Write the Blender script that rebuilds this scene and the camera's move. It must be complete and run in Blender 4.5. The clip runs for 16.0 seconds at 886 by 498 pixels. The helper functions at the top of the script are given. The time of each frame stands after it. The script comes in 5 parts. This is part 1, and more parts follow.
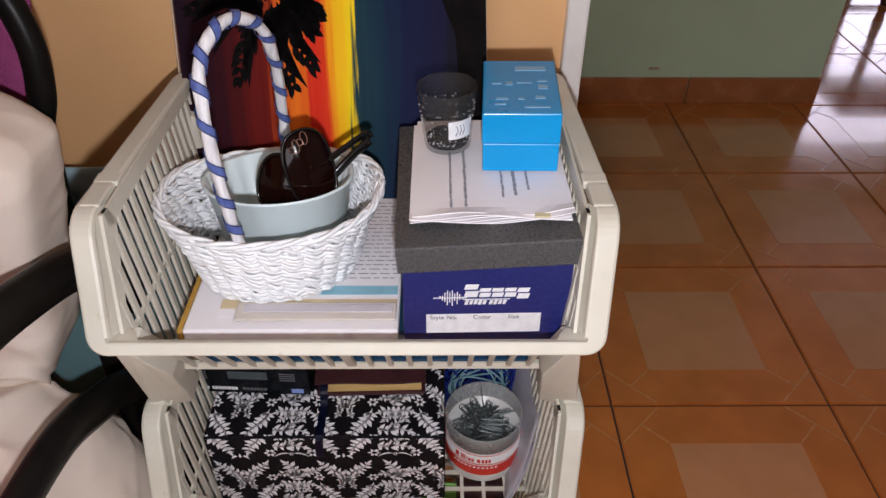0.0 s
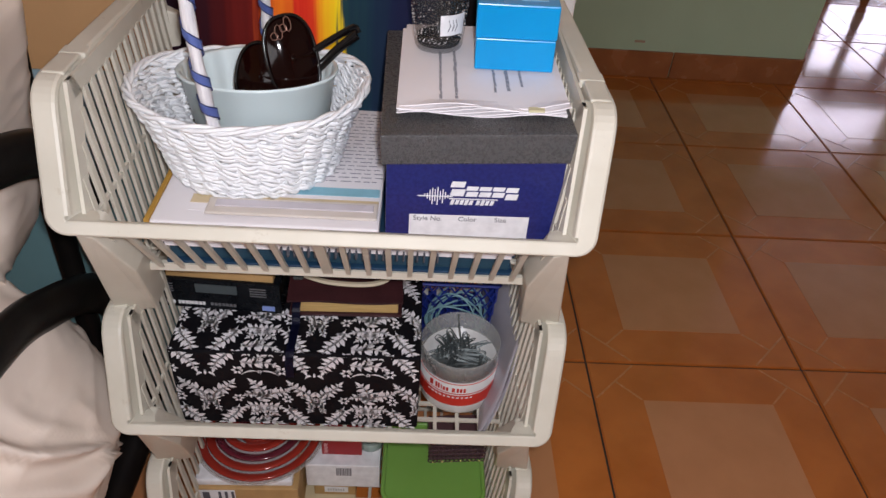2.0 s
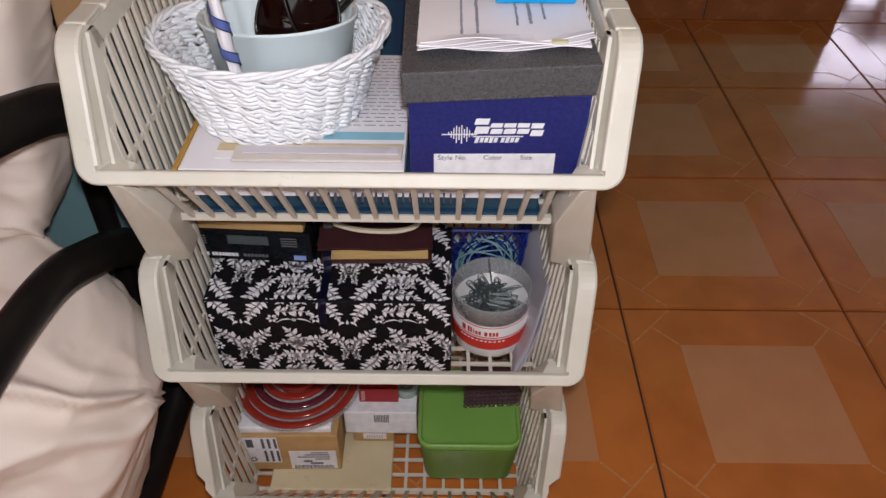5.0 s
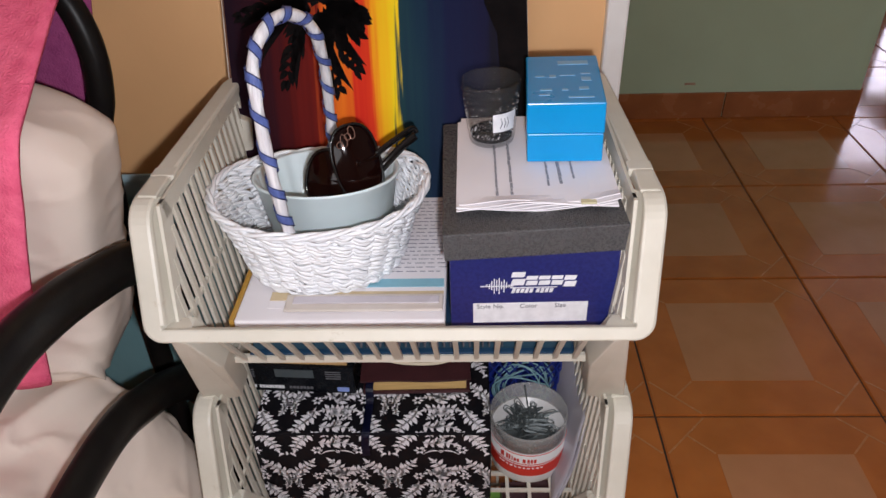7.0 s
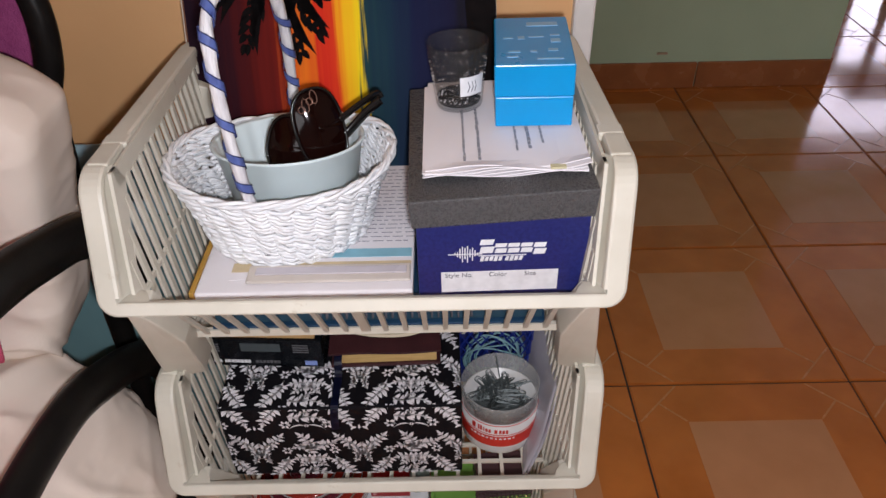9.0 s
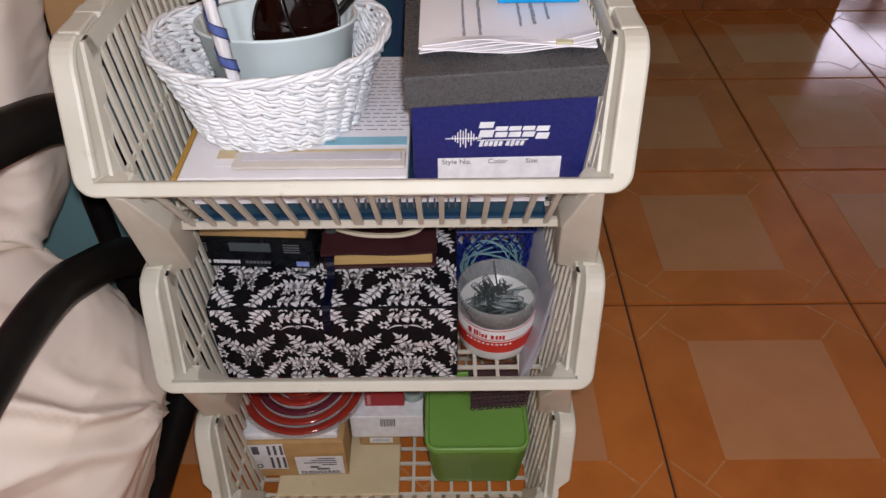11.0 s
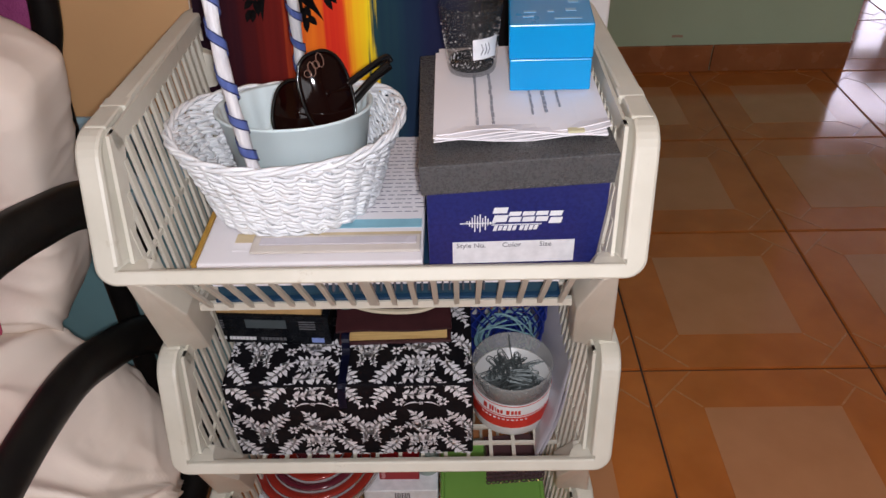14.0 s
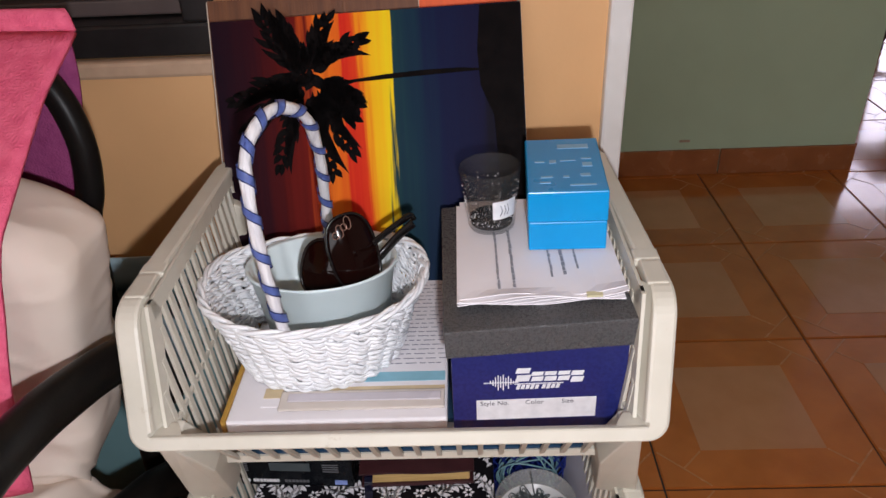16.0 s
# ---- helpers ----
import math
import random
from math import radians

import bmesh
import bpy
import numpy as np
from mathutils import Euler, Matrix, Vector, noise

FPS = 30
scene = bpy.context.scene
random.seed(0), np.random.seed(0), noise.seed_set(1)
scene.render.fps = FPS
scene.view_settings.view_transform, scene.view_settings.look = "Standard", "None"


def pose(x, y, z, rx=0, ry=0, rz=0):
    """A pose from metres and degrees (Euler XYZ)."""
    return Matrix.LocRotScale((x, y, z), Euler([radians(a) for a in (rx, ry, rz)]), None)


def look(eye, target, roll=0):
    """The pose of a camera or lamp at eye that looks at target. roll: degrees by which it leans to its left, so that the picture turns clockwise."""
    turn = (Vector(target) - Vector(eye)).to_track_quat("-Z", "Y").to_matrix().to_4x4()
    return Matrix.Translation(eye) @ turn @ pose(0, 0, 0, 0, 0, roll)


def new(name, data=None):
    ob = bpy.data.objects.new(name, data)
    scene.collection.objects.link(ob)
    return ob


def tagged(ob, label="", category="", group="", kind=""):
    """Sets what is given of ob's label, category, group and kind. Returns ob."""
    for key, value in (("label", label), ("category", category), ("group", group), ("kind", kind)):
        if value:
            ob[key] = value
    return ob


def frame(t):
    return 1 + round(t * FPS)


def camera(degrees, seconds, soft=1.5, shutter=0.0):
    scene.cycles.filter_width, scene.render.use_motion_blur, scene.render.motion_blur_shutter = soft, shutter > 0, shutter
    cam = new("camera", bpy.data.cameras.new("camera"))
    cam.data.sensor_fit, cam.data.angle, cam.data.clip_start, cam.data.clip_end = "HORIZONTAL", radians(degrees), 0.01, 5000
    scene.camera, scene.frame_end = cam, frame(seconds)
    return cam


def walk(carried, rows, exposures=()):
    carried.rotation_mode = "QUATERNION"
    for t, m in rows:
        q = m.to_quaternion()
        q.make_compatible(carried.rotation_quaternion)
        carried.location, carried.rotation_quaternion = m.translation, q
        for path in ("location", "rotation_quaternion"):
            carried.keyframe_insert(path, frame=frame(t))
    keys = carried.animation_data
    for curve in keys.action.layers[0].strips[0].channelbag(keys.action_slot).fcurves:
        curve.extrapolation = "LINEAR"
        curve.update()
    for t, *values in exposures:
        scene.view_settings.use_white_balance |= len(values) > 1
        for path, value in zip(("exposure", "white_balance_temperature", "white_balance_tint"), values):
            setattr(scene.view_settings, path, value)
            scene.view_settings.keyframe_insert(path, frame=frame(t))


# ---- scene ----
cam = camera(62.2, 16.0)
PATH = [
    (0, (0.012, -0.465, 1.175), (0.028, 1.117, -0.048), 0.3),
    (0.5, (0.01, -0.471, 1.143), (0.086, 1.084, -0.112), 1.9),
    (1, (0.003, -0.487, 1.117), (0.079, 1.056, -0.154), 2.7),
    (1.5, (-0.002, -0.495, 1.105), (0.068, 1.064, -0.145), 3.1),
    (2, (0.003, -0.492, 1.087), (0.094, 1.073, -0.155), 4.5),
    (2.5, (0.008, -0.495, 1.069), (0.11, 1.048, -0.198), 5.6),
    (3, (0.012, -0.5, 1.052), (0.088, 0.979, -0.293), 5.2),
    (3.5, (0.014, -0.504, 1.043), (0.084, 0.941, -0.338), 4.3),
    (6, (0.01, -0.497, 1.112), (-0.012, 1.079, -0.119), -1.2),
    (6.5, (0.011, -0.491, 1.133), (0.004, 1.123, -0.048), -1.5),
    (7, (-0.001, -0.494, 1.149), (-0.075, 1.134, -0.01), -2.1),
    (7.5, (0.002, -0.484, 1.17), (-0.073, 1.188, 0.075), -3.0),
    (8, (0.003, -0.483, 1.167), (-0.059, 1.178, 0.054), -2.8),
    (8.5, (0.001, -0.484, 1.149), (-0.052, 1.138, -0.02), -2.6),
    (9, (0.006, -0.482, 1.132), (-0.001, 1.106, -0.084), -1.3),
    (9.5, (0.007, -0.476, 1.11), (0.011, 1.072, -0.156), -0.7),
    (12, (0.006, -0.492, 1.067), (0.002, 0.988, -0.279), -0.6),
    (12.5, (0.007, -0.487, 1.068), (0.013, 1.016, -0.251), -0.2),
    (13, (0.001, -0.486, 1.063), (-0.006, 0.996, -0.28), -0.3),
    (13.5, (0.004, -0.478, 1.068), (0.005, 1.024, -0.253), -0.2),
    (14, (0.004, -0.472, 1.098), (-0.03, 1.103, -0.135), -1.7),
    (14.5, (0.0, -0.47, 1.131), (-0.074, 1.163, -0.022), -2.9),
    (15, (0.001, -0.461, 1.144), (-0.043, 1.189, 0.014), -3.2),
    (15.5, (0.0, -0.455, 1.151), (-0.046, 1.208, 0.039), -2.8),
    (16, (-0.004, -0.449, 1.17), (-0.067, 1.252, 0.121), -2.8),
]
walk(cam, [(t, look(eye, target, roll)) for t, eye, target, roll in PATH])

# ---- world, sun, large lights ----
world = bpy.data.worlds.new("world")
scene.world = world
world.use_nodes = True
wn = world.node_tree.nodes
sky = wn.new("ShaderNodeTexSky")
sky.sky_type, sky.sun_disc = "NISHITA", False
sky.sun_elevation, sky.sun_rotation = radians(40), radians(20)
wn["Background"].inputs["Strength"].default_value = 0.12
world.node_tree.links.new(sky.outputs[0], wn["Background"].inputs[0])


def lamp(name, kind, m, power, colour, **more):
    d = bpy.data.lights.new(name, kind)
    d.energy, d.color = power, colour
    for k, v in more.items():
        if k == "size":
            d.size = v
        if k == "size_y":
            d.shape, d.size_y = "RECTANGLE", v
        if k == "spread":
            d.spread = v
        if k == "radius":
            d.shadow_soft_size = v
    o = new(name, d)
    o.matrix_world = m
    return o


# the small white lamp of the filming phone, beside its lens
lamp("phone_torch", "POINT", pose(0.022, -0.50, 1.112), 18.7, (0.975, 0.96, 1.03), radius=0.012)
# daylight from the far door of the next room, and an added fill lamp behind the camera
lamp("far_door_light", "AREA", look((3.62, 5.22, 1.04), (3.62, 2.0, 1.04)), 23, (0.88, 0.78, 1.0), size=0.94, size_y=2.0)
lamp("room_fill_light", "AREA", look((-0.6, -3.35, 1.7), (0.0, 0.2, 0.7)), 27, (0.95, 0.95, 1.0), size=1.6, size_y=1.1)

# ---- materials ----


def rgb(c):
    return (*c, 1.0)


def mat(name, a, b=None, rough=0.5, scale=30.0, bump=0.0, bump_scale=None, metal=0.0, coat=0.0, detail=6.0, alpha=None,
        trans=0.0, ior=1.45, vary=0.0, spec=0.5, stretch=(1, 1, 1), sub=0.0, wear=None, wear_scale=6.0, wear_at=0.62, thin=0.0):
    """A surface whose colour runs between a and b with fine grain, broader stains (wear) and a bump."""
    m = bpy.data.materials.new(name)
    m.use_nodes = True
    t = m.node_tree
    n, l = t.nodes, t.links
    p = n["Principled BSDF"]
    p.inputs["Roughness"].default_value, p.inputs["Metallic"].default_value = rough, metal
    p.inputs["IOR"].default_value, p.inputs["Coat Weight"].default_value = ior, coat
    p.inputs["Transmission Weight"].default_value = trans
    p.inputs["Specular IOR Level"].default_value = spec
    if sub:
        p.inputs["Subsurface Weight"].default_value = sub
        p.inputs["Subsurface Radius"].default_value = (0.01, 0.008, 0.006)
    co = n.new("ShaderNodeTexCoord")
    mp = n.new("ShaderNodeMapping")
    mp.inputs["Scale"].default_value = stretch
    l.new(co.outputs["Object"], mp.inputs[0])
    b = b or tuple(x * 0.86 for x in a)
    nz = n.new("ShaderNodeTexNoise")
    nz.inputs["Scale"].default_value, nz.inputs["Detail"].default_value = scale, detail
    l.new(mp.outputs[0], nz.inputs["Vector"])
    r = n.new("ShaderNodeValToRGB")
    r.color_ramp.elements[0].position, r.color_ramp.elements[1].position = 0.35, 0.65
    r.color_ramp.elements[0].color, r.color_ramp.elements[1].color = rgb(b), rgb(a)
    l.new(nz.outputs["Fac"], r.inputs[0])
    out = r.outputs[0]
    if wear:
        n2 = n.new("ShaderNodeTexNoise")
        n2.inputs["Scale"].default_value, n2.inputs["Detail"].default_value = wear_scale, 8.0
        n2.inputs["Roughness"].default_value = 0.7
        l.new(co.outputs["Object"], n2.inputs["Vector"])
        r2 = n.new("ShaderNodeValToRGB")
        r2.color_ramp.elements[0].position, r2.color_ramp.elements[1].position = wear_at, wear_at + 0.12
        l.new(n2.outputs["Fac"], r2.inputs[0])
        mx = n.new("ShaderNodeMix")
        mx.data_type = "RGBA"
        l.new(r2.outputs[0], mx.inputs["Factor"])
        l.new(out, mx.inputs["A"])
        mx.inputs["B"].default_value = rgb(wear)
        out = mx.outputs["Result"]
    if vary:
        oi = n.new("ShaderNodeObjectInfo")
        hs = n.new("ShaderNodeHueSaturation")
        mr = n.new("ShaderNodeMapRange")
        mr.inputs["To Min"].default_value, mr.inputs["To Max"].default_value = 1 - vary, 1 + vary
        l.new(oi.outputs["Random"], mr.inputs["Value"])
        l.new(mr.outputs[0], hs.inputs["Value"])
        l.new(out, hs.inputs["Color"])
        out = hs.outputs[0]
    l.new(out, p.inputs["Base Color"])
    rr = n.new("ShaderNodeMapRange")
    rr.inputs["To Min"].default_value, rr.inputs["To Max"].default_value = max(0.0, rough - 0.07), min(1.0, rough + 0.09)
    l.new(nz.outputs["Fac"], rr.inputs["Value"])
    l.new(rr.outputs[0], p.inputs["Roughness"])
    if bump:
        nb = n.new("ShaderNodeTexNoise")
        nb.inputs["Scale"].default_value, nb.inputs["Detail"].default_value = bump_scale or scale * 4, 4.0
        l.new(mp.outputs[0], nb.inputs["Vector"])
        bp = n.new("ShaderNodeBump")
        bp.inputs["Strength"].default_value, bp.inputs["Distance"].default_value = bump, 0.002
        l.new(nb.outputs["Fac"], bp.inputs["Height"])
        l.new(bp.outputs[0], p.inputs["Normal"])
    if thin:
        # thin moulded plastic lets light through to its far side
        tr, ms = n.new("ShaderNodeBsdfTranslucent"), n.new("ShaderNodeMixShader")
        ms.inputs[0].default_value = thin
        l.new(out, tr.inputs["Color"])
        l.new(p.outputs[0], ms.inputs[1])
        l.new(tr.outputs[0], ms.inputs[2])
        l.new(ms.outputs[0], n["Material Output"].inputs["Surface"])
    if alpha is not None:
        p.inputs["Alpha"].default_value = alpha
    return m


CREAM = mat("old_cream_plastic", (0.64, 0.61, 0.52), (0.58, 0.55, 0.46), rough=0.42, scale=18, bump=0.06, bump_scale=160,
            wear=(0.38, 0.31, 0.21), wear_scale=24, wear_at=0.63)
TILE = mat("terracotta_tile", (0.60, 0.188, 0.037), (0.50, 0.150, 0.028), rough=0.13, scale=9, bump=0.02, bump_scale=60, vary=0.10, coat=0.3, spec=0.85,
           wear=(0.54, 0.178, 0.042), wear_scale=5, wear_at=0.58)
TILE_MID = mat("beige_tile_field", (0.62, 0.285, 0.128), (0.57, 0.255, 0.11), rough=0.12, scale=12, bump=0.03, bump_scale=120, vary=0.07, coat=0.3, spec=0.85)
TILE_LINE = mat("pale_inlay_line", (0.62, 0.265, 0.095), rough=0.25, scale=60)
GROUT = mat("dark_grout", (0.06, 0.045, 0.035), rough=0.85, scale=90, bump=0.3)
ORANGE = mat("peach_wall_paint", (0.80, 0.47, 0.22), (0.74, 0.43, 0.20), rough=0.62, scale=5, bump=0.12, bump_scale=130,
             wear=(0.70, 0.42, 0.22), wear_scale=3.0, wear_at=0.6)
GREEN = mat("sage_wall_paint", (0.54, 0.68, 0.47), (0.50, 0.63, 0.43), rough=0.6, scale=4, bump=0.1, bump_scale=120)
WHITE_WALL = mat("white_wall_paint", (0.78, 0.76, 0.72), rough=0.7, scale=4, bump=0.08, bump_scale=120)
WHITE_TRIM = mat("white_gloss_trim", (0.80, 0.79, 0.77), (0.73, 0.72, 0.69), rough=0.35, scale=14, wear=(0.5, 0.45, 0.4), wear_scale=14, wear_at=0.68)
BASE = mat("terracotta_skirting", (0.42, 0.15, 0.055), (0.34, 0.115, 0.04), rough=0.25, scale=12, vary=0.08, wear=(0.5, 0.24, 0.12), wear_scale=20, wear_at=0.6)
BLACK_FRAME = mat("black_window_frame", (0.012, 0.011, 0.011), (0.02, 0.018, 0.018), rough=0.35, scale=40)
SMOKE = mat("dark_window_glass", (0.02, 0.018, 0.022), rough=0.08, scale=10)
PLASTER = mat("bare_plaster_sill", (0.58, 0.40, 0.27), (0.48, 0.33, 0.22), rough=0.8, scale=25, bump=0.3)
BLACK = mat("black_chair_plastic", (0.006, 0.005, 0.005), (0.009, 0.008, 0.007), spec=0.16, rough=0.36, scale=30, bump=0.05, bump_scale=300)
LINEN = mat("cream_cotton", (0.75, 0.645, 0.56), (0.69, 0.59, 0.505), rough=0.85, scale=6, bump=0.12, bump_scale=900, spec=0.2)
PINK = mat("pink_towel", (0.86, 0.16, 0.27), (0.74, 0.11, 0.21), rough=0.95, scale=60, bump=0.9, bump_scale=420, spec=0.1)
# back of the same towel: shade put into the pink, giving plum
PINK_SHADE = mat("towel_back_shade", (0.33, 0.07, 0.19), (0.26, 0.05, 0.15), rough=0.95, scale=60, bump=0.8, bump_scale=420, spec=0.1)
TEAL = mat("teal_plastic", (0.21, 0.38, 0.40), (0.18, 0.33, 0.35), rough=0.45, scale=8, bump=0.05, wear=(0.22, 0.36, 0.38), wear_scale=4)
TEAL_BAG = mat("pale_blue_bag", (0.36, 0.50, 0.56), (0.28, 0.42, 0.48), rough=0.4, scale=25, bump=0.4, bump_scale=60)


# ---- building helpers ----
def box(bm, c, s, turn=0.0):
    """An upright box with its middle at c."""
    m = Matrix.Translation(c) @ Matrix.Rotation(turn, 4, "Z") @ Matrix.Diagonal((*s, 1))
    return bmesh.ops.create_cube(bm, size=1.0, matrix=m)["verts"]


def soft_box(s, r, seg=2, c=(0, 0, 0)):
    """A box with rounded edges, as a bmesh of its own."""
    bm = bmesh.new()
    box(bm, c, s)
    bmesh.ops.bevel(bm, geom=bm.edges[:], offset=r, segments=seg, affect="EDGES", profile=0.5)
    return bm


def part(name, bm, material, parent=None, label="", smooth=False, m=None):
    me = bpy.data.meshes.new(name)
    bmesh.ops.recalc_face_normals(bm, faces=bm.faces[:])
    bm.to_mesh(me)
    bm.free()
    for x in (material if isinstance(material, (list, tuple)) else [material]):
        me.materials.append(x)
    if smooth:
        me.shade_smooth()
    o = new(name, me)
    if parent:
        o.parent = parent
    if m is not None:
        o.matrix_basis = m
    if label:
        tagged(o, label)
    return o


def thing(name, label, category, m=None, group="", kind=""):
    o = new(name)
    o.empty_display_size = 0.02
    if m is not None:
        o.matrix_basis = m
    return tagged(o, label, category, group, kind)


def structure(name, bm, material, label="", category=""):
    return tagged(part(name, bm, material), label, category, kind="structure")


def lathe(profile, n=48, flute=None):
    """A turned shape from (radius, z) pairs; flute(angle, radius, z) gives a radius."""
    bm = bmesh.new()
    rings = []
    for r, z in profile:
        ring = []
        for i in range(n):
            a = 2 * math.pi * i / n
            q = flute(a, r, z) if flute else r
            ring.append(bm.verts.new((q * math.cos(a), q * math.sin(a), z)))
        rings.append(ring)
    for u, v in zip(rings, rings[1:]):
        for i in range(n):
            bm.faces.new((u[i], u[(i + 1) % n], v[(i + 1) % n], v[i]))
    return bm


def smooth_path(pts, steps=8, closed=False):
    """Catmull-Rom points through pts."""
    p = [Vector(q) for q in pts]
    k = len(p)
    out = []
    for i in range(k if closed else k - 1):
        a, b, c, d = (p[(i + j) % k] if closed else p[min(max(i + j, 0), k - 1)] for j in (-1, 0, 1, 2))
        for s in range(steps):
            u = s / steps
            out.append(0.5 * (2 * b + (c - a) * u + (2 * a - 5 * b + 4 * c - d) * u * u + (3 * b - a - 3 * c + d) * u ** 3))
    if not closed:
        out.append(p[-1])
    return out


def tube(bm, pts, r, n=8, closed=False, flat=1.0, up=(0, 0, 1), caps=True):
    """A round or flattened bar along pts; r is a radius or a function of 0..1."""
    k = len(pts)
    rings = []
    for i, q in enumerate(pts):
        a, b = (pts[i - 1], pts[(i + 1) % k]) if closed else (pts[max(i - 1, 0)], pts[min(i + 1, k - 1)])
        t = (Vector(b) - Vector(a)).normalized()
        s = t.cross(Vector(up))
        if s.length < 1e-4:
            s = t.cross(Vector((1, 0, 0)))
        s.normalize()
        w = s.cross(t)
        rad = r(i / max(k - 1, 1)) if callable(r) else r
        rings.append([bm.verts.new(Vector(q) + s * rad * flat * math.cos(2 * math.pi * j / n) + w * rad * math.sin(2 * math.pi * j / n)) for j in range(n)])
    for i in range(k if closed else k - 1):
        u, v = rings[i], rings[(i + 1) % k]
        for j in range(n):
            bm.faces.new((u[j], u[(j + 1) % n], v[(j + 1) % n], v[j]))
    if caps and not closed:
        bm.faces.new(rings[0][::-1])
        bm.faces.new(rings[-1])
    return bm


def sheet(fn, nu, nv, thick=0.0):
    """A surface fn(u, v) on an even net, with a thickness if given."""
    bm = bmesh.new()
    g = [[bm.verts.new(fn(i / nu, j / nv)) for j in range(nv + 1)] for i in range(nu + 1)]
    for i in range(nu):
        for j in range(nv):
            bm.faces.new((g[i][j], g[i + 1][j], g[i + 1][j + 1], g[i][j + 1]))
    if thick:
        bmesh.ops.recalc_face_normals(bm, faces=bm.faces[:])
        bmesh.ops.solidify(bm, geom=bm.faces[:], thickness=thick)
    return bm


def bars(bm, rows, z=0.0, h=0.0004):
    """Flat printed bars on a level sheet: (x, y, length, width, turn)."""
    for x, y, a, b, turn in rows:
        box(bm, (x, y, z), (a, b, h), turn)
    return bm


# ---- floor, walls, ceiling ----
PITCH, TX, TY = 0.45, 0.37, 0.08
bm = bmesh.new()
box(bm, (0.5, 1.0, -0.055), (7.4, 9.0, 0.1))
floor = structure("floor", bm, GROUT, "glossy terracotta tiled floor with dark joints", "floor")

WALL_Y = 0.46
bm = bmesh.new()
x0, x1, z0, z1 = -2.2, 0.176, 0.905, 1.74
wx0, wx1 = -1.5, -0.30
box(bm, ((x0 + x1) / 2, WALL_Y + 0.06, z0 / 2), (x1 - x0, 0.12, z0))
box(bm, ((x0 + x1) / 2, WALL_Y + 0.06, (z1 + 2.7) / 2), (x1 - x0, 0.12, 2.7 - z1))
box(bm, ((x0 + wx0) / 2, WALL_Y + 0.06, (z0 + z1) / 2), (wx0 - x0, 0.12, z1 - z0))
box(bm, ((wx1 + x1) / 2, WALL_Y + 0.06, (z0 + z1) / 2), (x1 - wx1, 0.12, z1 - z0))
structure("wall_north", bm, ORANGE, "peach painted wall beside the doorway", "wall")
bm = soft_box((0.028, 0.15, 2.1), 0.004, c=(0.190, WALL_Y + 0.06, 1.05))
structure("door_jamb", bm, WHITE_TRIM, "white painted door jamb at the wall's end", "door frame")
bm = bmesh.new()
box(bm, (0.19 + 0.9, WALL_Y + 0.06, 2.4), (1.83, 0.12, 0.6))
structure("wall_lintel", bm, ORANGE, "peach wall over the doorway", "wall")
bm = bmesh.new()
box(bm, (2.15, -1.45, 1.35), (0.12, 3.94, 2.7))
structure("wall_east", bm, WHITE_WALL, "plain white wall", "wall")
bm = bmesh.new()
box(bm, (-2.26, -1.4, 1.35), (0.12, 4.0, 2.7))
structure("wall_west", bm, ORANGE, "peach painted wall", "wall")
bm = bmesh.new()
box(bm, (0.0, -3.46, 1.35), (4.64, 0.12, 2.7))
structure("wall_south", bm, WHITE_WALL, "plain white wall", "wall")
bm = bmesh.new()
box(bm, (-0.128, 1.97, 1.35), (2.944, 0.12, 2.7))
structure("wall_green", bm, GREEN, "sage green wall of the next room", "wall")
bm = bmesh.new()
box(bm, (-1.66, 1.3, 1.35), (0.12, 1.4, 2.7))
structure("wall_hall_west", bm, GREEN, "sage green side wall", "wall")
bm = bmesh.new()
box(bm, (4.26, 2.9, 1.35), (0.12, 4.8, 2.7))
structure("wall_far_east", bm, GREEN, "plain sage green wall", "wall")
bm = bmesh.new()
for c, s in (((1.265, 5.3, 1.35), (3.43, 0.12, 2.7)), ((4.18, 5.3, 1.35), (0.24, 0.12, 2.7)), ((3.52, 5.3, 2.405), (1.08, 0.12, 0.59))):
    box(bm, c, s)
structure("wall_far_north", bm, GREEN, "sage green wall with an open door to daylight", "wall")
bm = bmesh.new()
box(bm, (-0.4, 3.7, 1.35), (0.12, 3.3, 2.7))
structure("wall_far_west", bm, GREEN, "plain sage green wall", "wall")
bm = bmesh.new()
box(bm, (1.0, 1.0, 2.76), (7.0, 9.0, 0.1))
structure("ceiling", bm, WHITE_WALL, "plain white ceiling", "ceiling")

# skirting of the green wall, tile by tile
skirt = thing("baseboard", "terracotta tile skirting along the green wall", "baseboard", pose(0, 1.91, 0), kind="structure")
for a, b in ((-0.02, 0.428), (0.432, 0.883), (0.887, 1.344)):
    part("skirting_tile", soft_box((b - a, 0.012, 0.092), 0.002, c=((a + b) / 2, -0.006, 0.046)), BASE, skirt)
part("skirting_tile", soft_box((0.012, 0.10, 0.092), 0.002, c=(1.350, 0.055, 0.046)), BASE, skirt)
bm = bmesh.new()
tube(bm, smooth_path([(0.74, 1.905, 0.125), (0.755, 1.902, 0.127), (0.775, 1.905, 0.125)], 4), 0.004, 6)
tagged(part("wall_chip", bm, PLASTER), "small chipped patch in the green paint", "wall", kind="structure")

